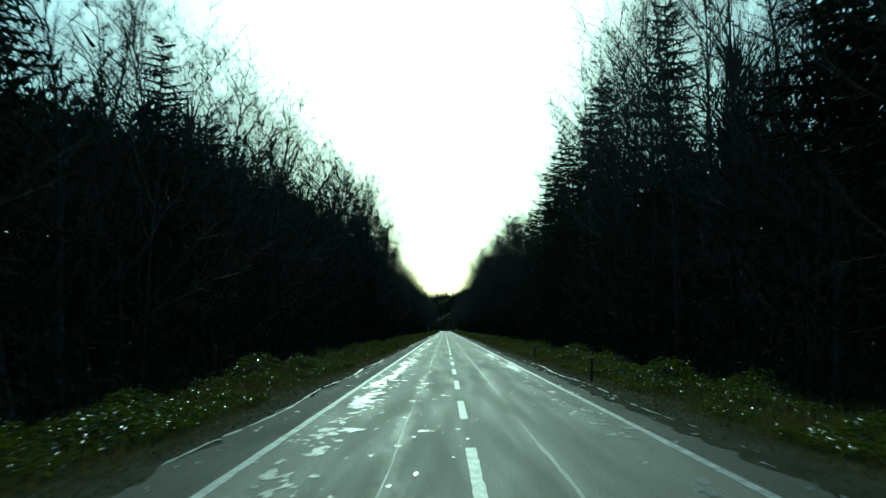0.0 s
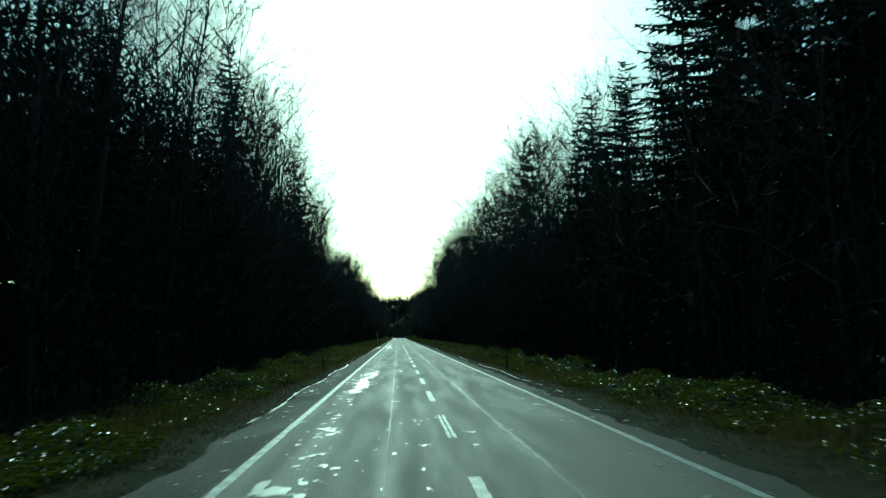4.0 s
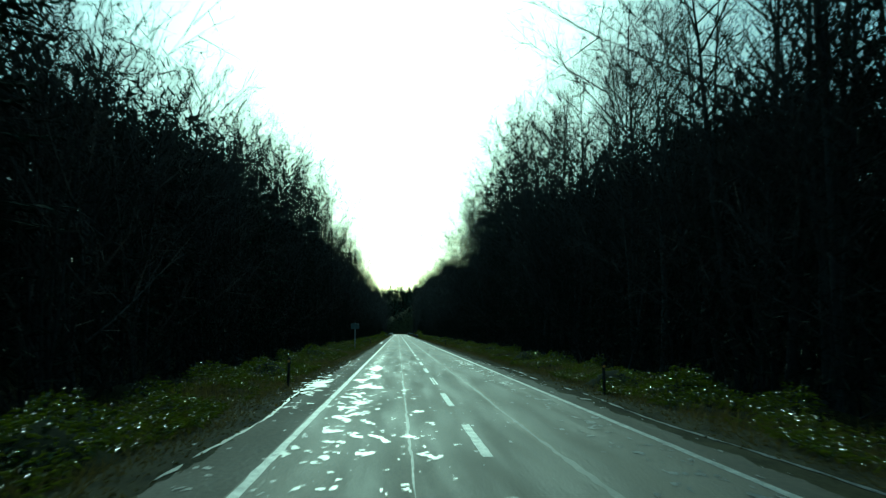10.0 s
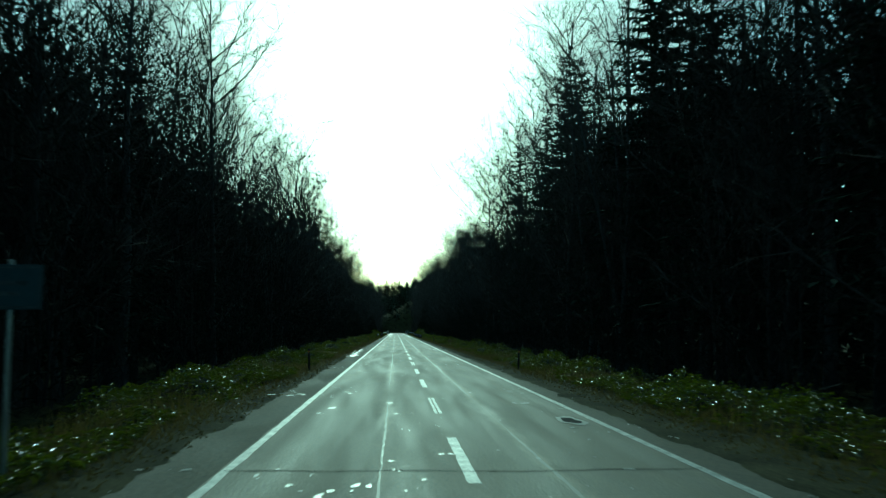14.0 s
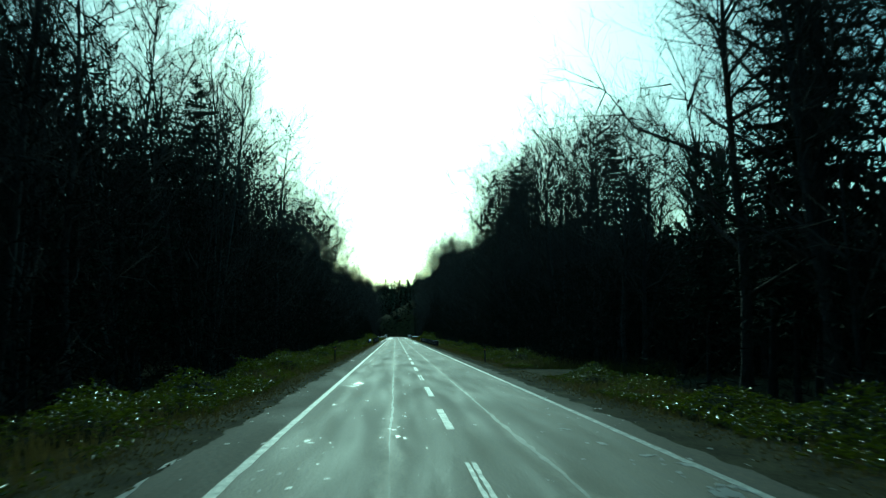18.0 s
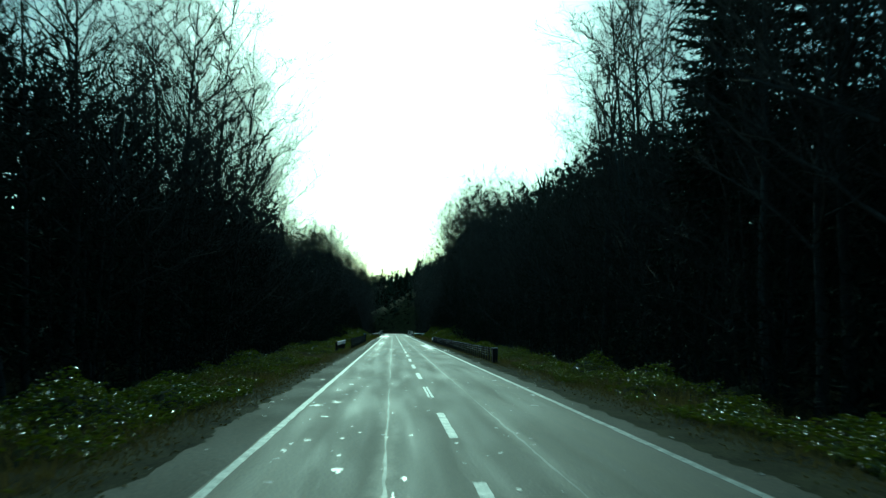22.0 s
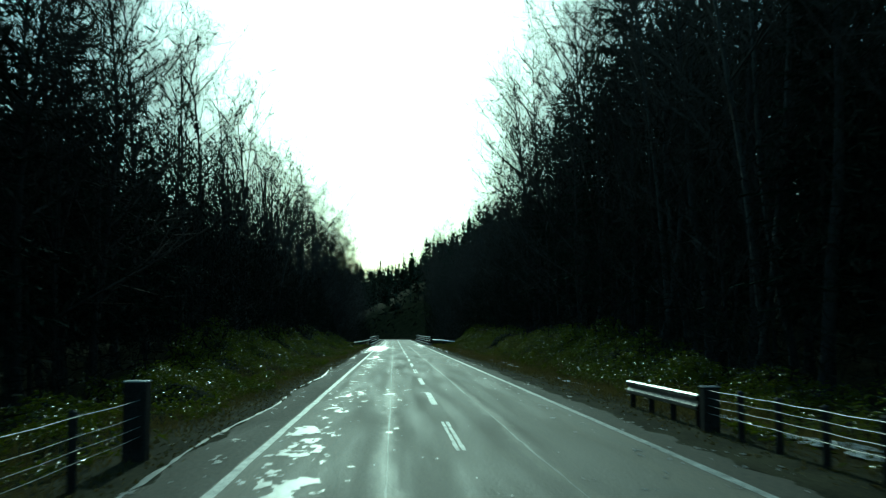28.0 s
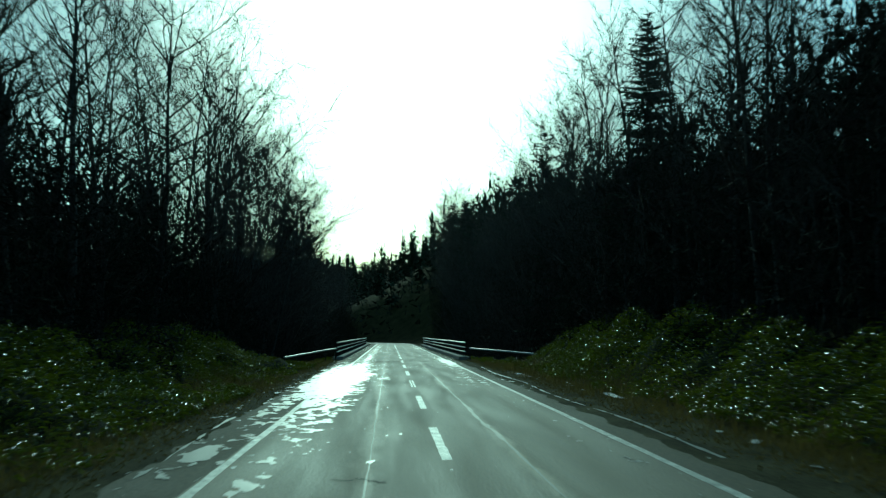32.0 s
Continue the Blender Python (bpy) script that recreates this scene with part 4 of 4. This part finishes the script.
for side in (-1, 1):
    for y0 in range(-10, 706, 60):
        # the dense, lumpy body of the bamboo grass, near black for its shaded gaps
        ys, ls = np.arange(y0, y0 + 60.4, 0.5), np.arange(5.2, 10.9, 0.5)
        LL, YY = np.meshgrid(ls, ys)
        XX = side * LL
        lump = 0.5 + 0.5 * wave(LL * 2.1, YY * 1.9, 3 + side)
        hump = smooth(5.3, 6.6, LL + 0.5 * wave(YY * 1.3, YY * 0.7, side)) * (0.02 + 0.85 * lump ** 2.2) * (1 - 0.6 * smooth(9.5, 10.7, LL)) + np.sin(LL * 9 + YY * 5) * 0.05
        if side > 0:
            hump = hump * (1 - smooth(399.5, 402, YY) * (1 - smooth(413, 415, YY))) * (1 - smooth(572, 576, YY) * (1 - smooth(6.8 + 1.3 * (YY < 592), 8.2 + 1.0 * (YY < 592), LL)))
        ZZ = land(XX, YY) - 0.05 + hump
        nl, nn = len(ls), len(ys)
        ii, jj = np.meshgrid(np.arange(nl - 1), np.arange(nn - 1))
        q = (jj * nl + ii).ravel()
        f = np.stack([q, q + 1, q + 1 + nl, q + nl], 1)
        ob = new("grass_mat", mesh_of("grass_mat", np.stack([XX, YY, ZZ], -1).reshape(-1, 3), f if side > 0 else f[:, ::-1], COVER_SHADE))
        tagged(ob, "dense lumpy body of the verge's bamboo grass, darkened for the shade between leaves", "grass", kind="stuff")
    for y0 in range(-10, 720, 73):
        rng = np.random.default_rng(300 + y0 + side)
        n = 36000
        y = rng.uniform(y0, y0 + 73, n)
        reach = np.where((y > 585) & (y < 708), 4.7, 3.5)
        lat = 5.2 + 0.35 * wave(y * 1.3, y * 0.7, side) + reach * rng.random(n) ** 1.15
        # clumps
        clump = wave(lat * 2.1, y * 1.9, 3 + side)
        ok = (clump + rng.normal(0, 0.3, n) > 0.0) & ~((side > 0) & (y > 402.5) & (y < 412.5))
        ok &= ~((side > 0) & (y > 583) & (y < 708) & (lat < 6.2 + 0.6 * rng.random(n)))
        ok &= ~((side > 0) & (y > 574) & (y < 593) & (lat > 5.5) & (lat < 8.4) & (rng.random(n) < 0.8))
        lat, y, clump = lat[ok], y[ok], clump[ok]
        top = (0.22 + 0.78 * smooth(5.3, 7.2, lat)) * (0.55 + 0.75 * np.maximum(clump, -0.5) * np.abs(clump) ** 0.3)
        top = np.maximum(top, 0.12)
        x = side * lat
        z = land(x, y) + top * (0.4 + 0.6 * rng.random(len(x)) ** 0.6)
        lv = leaves(rng, x, y, z, 0.15, 0.027, 0.42)
        # the topmost leaves are the largest
        hi = slice(0, None, 4)
        lv = joined(lv, leaves(rng, x[hi] + 0.05, y[hi], z[hi] + 0.05, 0.19, 0.036, 0.2, 0.18))
        st = spikes(np.stack([x, y, land(x, y) - 0.05], 1)[::14], np.stack([x, y, z], 1)[::14], np.full(len(x[::14]), 0.006))
        ob = new("bamboo_grass", mesh_of("bamboo_grass", *joined(lv, st), SASA))
        tagged(ob, "glossy green dwarf bamboo grass growing along the verge", "grass", kind="stuff")
        n = 24000
        y = rng.uniform(y0, y0 + 73, n)
        lat = 4.3 + 3.4 * rng.random(n) ** 1.25 + 0.15 * wave(y * 1.1, y, 1)
        ok = ~((side > 0) & (y > 402.5) & (y < 412.5)) & (rng.random(n) < 0.55 + 0.4 * wave(y * 0.9, lat * 2, 5))
        lat, y = lat[ok], y[ok]
        x = side * lat
        p = np.stack([x, y, land(x, y) - 0.01], 1)
        d = rng.normal(0, 0.10, (len(x), 3))
        d[:, 2] = rng.uniform(0.05, 0.40, len(x)) * smooth(4.2, 5.4, lat) * (1 + 1.2 * smooth(5.6, 7.2, lat))
        ob = new("dry_grass", mesh_of("dry_grass", *slivers(rng, p, p + d, np.full(len(x), 0.022)), GRASS))
        tagged(ob, "short dry yellow-brown grass at the road's edge", "grass", kind="stuff")
# the banks on both sides of the last stretch of road
for side, y0 in ((1, 588), (1, 628), (1, 668), (-1, 594), (-1, 634), (-1, 674)):
    rng = np.random.default_rng(y0)
    n = 30000
    y = rng.uniform(y0, y0 + 40, n)
    y = np.minimum(y, 708)
    lat = 6.3 + 4.5 * rng.random(n) + 0.5 * wave(y * 1.3, y, 2)
    clump = wave(lat * 2.3, y * 2.1, 9)
    ok = clump + rng.normal(0, 0.3, n) > -0.2
    lat, y, clump = lat[ok], y[ok], clump[ok]
    z = land(side * lat, y) + (0.4 + 0.9 * smooth(6.5, 8.5, lat)) * (0.62 + 0.62 * clump) * (0.2 + 0.8 * rng.random(len(y)) ** 0.6)
    tagged(new("bamboo_grass", mesh_of("bamboo_grass", *leaves(rng, side * lat, y, z, 0.19, 0.036, 0.26, 0.2), SASA)), "dense glossy bamboo grass covering the roadside bank", "grass", kind="stuff")
# a stand of pale dead grass beyond the side track
rng = np.random.default_rng(12)
n = 1500
x, y = rng.uniform(6.3, 14, n), 413.2 + rng.random(n) * 1.8
p = np.stack([x, y, land(x, y) - 0.02], 1)
d = np.stack([rng.normal(0, 0.16, n), rng.normal(0, 0.16, n), rng.uniform(0.5, 1.25, n)], 1)
tagged(new("tall_grass", mesh_of("tall_grass", *spikes(p, p + d, np.full(n, 0.012)), GRASS)), "pale stand of tall dead grass beside the side track", "grass", kind="stuff")
# remains of old snow in the ditch and along the foot of the bank
rng = np.random.default_rng(55)
def snow_field(x, y):
    ditch = np.exp(-((x - 6.6) / 1.1) ** 2) * smooth(569, 576, y) * (1 - smooth(592, 600, y))
    foot = np.exp(-((x - 5.6 - 0.4 * wave(y * 0.4, y * 0.2, 1)) / 0.5) ** 2) * smooth(592, 600, y) * (1 - smooth(700, 708, y))
    return ragged(91, x, y, 0.5, 1.1) - 0.85 + 0.95 * ditch + 0.55 * foot


sheet = pools(np.arange(4.5, 9.0, 0.09), np.arange(566, 710, 0.16), snow_field, lambda x, y: land(x, y) + 0.03 + 0.12 * np.maximum(snow_field(x, y), 0))
tagged(new("snow_patches", mesh_of("snow_patches", *sheet, SNOW)), "grey ragged remnants of old snow in the ditch", "snow", kind="stuff")
# dead leaves and pebbles strewn on the shoulders
rng = np.random.default_rng(404)
n = 30000
y = rng.uniform(-5, 705, n)
x = rng.choice((-1, 1), n) * (4.15 + 1.3 * rng.random(n) ** 0.8)
tagged(new("dead_leaves", mesh_of("dead_leaves", *leaves(rng, x, y, np.full(n, 0.012), 0.08, 0.045, 0.35), GRASS)), "fallen brown leaves strewn on the shoulder", "leaves", kind="stuff")


# ---- side track
ys = np.linspace(402.8, 412.0, 8)
xs = np.linspace(4.2, 30, 20)
XX, YY = np.meshgrid(xs, ys)
YY = YY + 0.35 * wave(XX, YY, 2) + np.sign(YY - 407.4) * 2.4 * (1 - smooth(4.2, 8.5, XX))
ZZ = np.maximum(land(XX, YY) + 0.012, np.where(XX < 9, -0.003, -1.0))
ZZ = ZZ * smooth(5, 7, XX) + (1 - smooth(5, 7, XX)) * 0.003
V = np.stack([XX, YY, np.maximum(ZZ, land(XX, YY) + 0.02)], -1).reshape(-1, 3)
ii, jj = np.meshgrid(np.arange(19), np.arange(7))
q = (jj * 20 + ii).ravel()
tagged(new("side_track", mesh_of("side_track", V, np.stack([q, q + 1, q + 21, q + 20], 1), GRAVEL)), "gravel side track leading off into the forest", "track", kind="structure")


# ---- roadside delineator posts
def delineator():
    root = tagged(new("delineator_post"), "slim weathered delineator post with a reflector on the verge", "post", "delineator posts")
    bm = bmesh.new()
    rod(bm, (0, 0, -0.2), (0, 0, 0.98), 0.045, n=12)
    rod(bm, (0, 0, 0.98), (0, 0, 1.0), 0.045, 0.03, n=12)
    part("post", bm, RUSTY, root)
    bm = bmesh.new()
    rod(bm, (0, -0.052, 0.86), (0, -0.044, 0.86), 0.04, n=14)
    part("reflector", bm, REFLECTOR, root, "round amber reflector")
    bm = bmesh.new()
    rod(bm, (0, 0, 0.78), (0, 0, 0.80), 0.05, n=12)
    part("collar", bm, RUSTY, root)
    return root


posts = [(4.75, 24.4), (5.0, 49), (-5.05, 126.5), (4.85, 125), (-5.0, 228.5), (4.9, 225), (-4.9, 323.5), (4.9, 325), (-5.0, 425.6), (4.75, 424.8)]
first = delineator()
for k, (x, y) in enumerate(posts):
    m = pose(x, y, float(land(x, y)), 1.5 * math.sin(k * 2.3), 2 * math.cos(k * 1.7), 0)
    if k == 0:
        first.matrix_basis = m
    else:
        copy_thing(first, m)

# ---- road sign on the near side
sign = tagged(new("road_sign"), "small dull grey-blue road sign on a steel post", "sign")
bm = bmesh.new()
rod(bm, (0, 0.03, -0.3), (0, 0.03, 2.72), 0.035, n=12)
part("post", bm, STEEL, sign)
plate = part("plate", box(bmesh.new(), -0.38, 0.38, -0.012, 0.0, 2.14, 2.66, 0.005), SIGNFACE, sign, "grey-blue sheet with a dull rim")
for x0, x1, z0, z1 in ((-0.36, 0.36, 2.62, 2.64), (-0.36, 0.36, 2.16, 2.18), (-0.36, -0.34, 2.18, 2.62), (0.34, 0.36, 2.18, 2.62), (-0.24, 0.22, 2.42, 2.47), (-0.2, 0.12, 2.30, 2.35)):
    part("rim" if abs(x1 - x0) > 0.6 or x1 - x0 < 0.1 else "lettering", box(bmesh.new(), x0, x1, -0.017, -0.012, z0, z1), BEAM, plate)
sign.matrix_basis = pose(-5.43, 289.5, float(land(-5.43, 289.5)) - 0.06, 0, 0, 0)


# ---- cable guardrails and beams
def wbeam(bm, x, y0, y1, z, face):
    """A corrugated beam along the road; its waves look to the road."""
    prof = [(-0.16, 0.0), (-0.13, 0.05), (-0.07, 0.05), (-0.02, 0.0), (0.02, 0.0), (0.07, 0.05), (0.13, 0.05), (0.16, 0.0)]
    n = max(2, int((y1 - y0) / 2))
    rows = []
    for i in range(n + 1):
        y = y0 + (y1 - y0) * i / n
        rows.append([bm.verts.new((x + face * b, y, z + a)) for a, b in prof] + [bm.verts.new((x + face * (b - 0.006), y, z + a)) for a, b in reversed(prof)])
    k = len(rows[0])
    for r0, r1 in zip(rows, rows[1:]):
        for j in range(k):
            bm.faces.new((r0[j], r0[(j + 1) % k], r1[(j + 1) % k], r1[j]))
    bm.faces.new(rows[0])
    bm.faces.new(list(reversed(rows[-1])))
    bmesh.ops.recalc_face_normals(bm, faces=bm.faces)
    return bm


def cable_rail(x, y0, y1, label, heavy_at, step=1.65, cables=(0.78, 0.64, 0.50, 0.36), block=0.30, block_h=0.82):
    root = tagged(new("cable_guardrail"), label, "guardrail", "cable guardrails")
    root.location = (x, y0, 0)
    face = -1 if x > 0 else 1
    n = round((y1 - y0) / step)
    g = float(land(x, y0))
    bm = bmesh.new()
    rod(bm, (0, 0, -0.4), (0, 0, cables[0] + 0.04), 0.057, n=10)
    rod(bm, (0, 0, cables[0] + 0.04), (0, 0, cables[0] + 0.07), 0.057, 0.02, n=10)
    pm = bpy.data.meshes.new("post")
    bm.to_mesh(pm)
    bm.free()
    pm.materials.append(RUSTY)
    bm = bmesh.new()
    for z in cables:
        box(bm, -0.02 + face * 0.06, 0.02 + face * 0.06, -0.015, 0.015, z - 0.018, z + 0.018)
    cm = bpy.data.meshes.new("cable_bracket")
    bm.to_mesh(cm)
    bm.free()
    cm.materials.append(CABLE)
    for i in range(1, n):
        p = piece("post", pm, root)
        p.location = (0, (y1 - y0) * i / n, 0)
        c = piece("cable_bracket", cm, p)
    for z in cables:
        bm = bmesh.new()
        m = n * 2
        for i in range(m):
            a, b = (y1 - y0) * i / m, (y1 - y0) * (i + 1) / m
            za, zb = z - (0.012 if i % 2 else 0), z - (0 if i % 2 else 0.012)
            rod(bm, (face * 0.085, a, za), (face * 0.085, b, zb), 0.0055 if z > 0.7 else 0.0042, n=4)
        part("cable", bm, CABLE, root, "dull galvanised wire cable")
    for yy in heavy_at:
        bm = bmesh.new()
        box(bm, -block / 2, block / 2, yy - y0 - block / 2, yy - y0 + block / 2, -0.5, block_h, 0.03)
        e = part("end_post", bm, RUSTY, root, "heavy dark end post")
        part("cap", box(bmesh.new(), -block / 2 - 0.01, block / 2 + 0.01, yy - y0 - block / 2 - 0.01, yy - y0 + block / 2 + 0.01, block_h, block_h + 0.025, 0.008), STEEL, e, "bright steel cap")
    return root


def beam_rail(x, y0, y1, z, label, step=2.0):
    root = tagged(new("beam_guardrail"), label, "guardrail", "beam guardrails")
    root.location = (x, y0, 0)
    face = -1 if x > 0 else 1
    part("beam", wbeam(bmesh.new(), 0.07 * face, 0, y1 - y0, z, face), BEAM, root, "corrugated galvanised beam")
    n = max(1, round((y1 - y0) / step))
    for i in range(n + 1):
        bm = bmesh.new()
        yy = 0.2 + (y1 - y0 - 0.4) * i / n
        rod(bm, (0, yy, -0.4), (0, yy, z + 0.12), 0.06, n=10)
        part("post", bm, RUSTY, root)
    return root


cable_rail(4.83, 499.7, 582.6, "four-cable guardrail with heavy end posts and slim posts", (499.7, 582.6))
beam_rail(4.87, 583.2, 588.9, 0.50, "short galvanised beam closing the cable guardrail")
beam_rail(-5.35, 518.8, 532.0, 0.70, "galvanised beam guardrail on dark posts", 2.2)
cable_rail(-4.85, 532.4, 579.2, "cable guardrail ending in a heavy dark post", (579.2,), 3.0, (0.89, 0.66, 0.50, 0.36), 0.33, 1.14)

# ---- bridge: deck kerbs and railings
B0, B1 = 718.0, 808.0
for side in (-1, 1):
    bm = bmesh.new()
    box(bm, *sorted((side * 4.25, side * 5.0)), B0, B1, -1.0, 0.22, 0.03)
    k = bpy.data.meshes.new("bridge_kerb")
    bm.to_mesh(k)
    bm.free()
    k.materials.append(CONCRETE)
    tagged(new("bridge_kerb", k), "pale weathered concrete bridge kerb", "kerb", kind="structure")
    rail = tagged(new("bridge_railing"), "steel bridge railing with three horizontal tubes", "railing", "bridge railings")
    rail.location = (side * 4.72, B0, 0.22)
    for i in range(46):
        bm = bmesh.new()
        yy = 0.15 + (B1 - B0 - 0.3) * i / 45
        box(bm, -0.05, 0.05, yy - 0.06, yy + 0.06, 0, 0.98 if 0 < i < 45 else 1.08, 0.012)
        part("post", bm, RUSTY, rail)
    for z, r in ((1.02, 0.055), (0.68, 0.042), (0.36, 0.042)):
        bm = bmesh.new()
        rod(bm, (-side * 0.06, -0.4, z), (-side * 0.06, B1 - B0 + 0.4, z), r, n=10)
        part("rail", bm, STEEL, rail, "bright galvanised tube")
    for y0, y1, a, b in ((700.0, 717.4, 6.6, 4.75),) if side < 0 else ((709.0, 717.4, 16.5, 5.0),):
        wing = tagged(new("wing_rail"), "galvanised approach rail splaying away from the bridge", "guardrail", "beam guardrails")
        wing.location = (side * b, y1, 0)
        tip = Vector((side * (a - b), y0 - y1, float(land(side * a, y0)) * 0.4))
        bm = bmesh.new()
        rod(bm, (0, 0, 0.82), tip + Vector((0, 0, 0.62)), 0.06, n=10)
        part("rail", bm, STEEL, wing, "bright galvanised tube")
        for i in range(5):
            p = tip * (i / 4)
            gz = float(land(side * b + p.x, y1 + p.y))
            bm = bmesh.new()
            rod(bm, (p.x, p.y, gz - 0.3), (p.x, p.y, 0.82 + (tip.z - 0.2) * i / 4), 0.05, n=8)
            part("post", bm, RUSTY, wing)
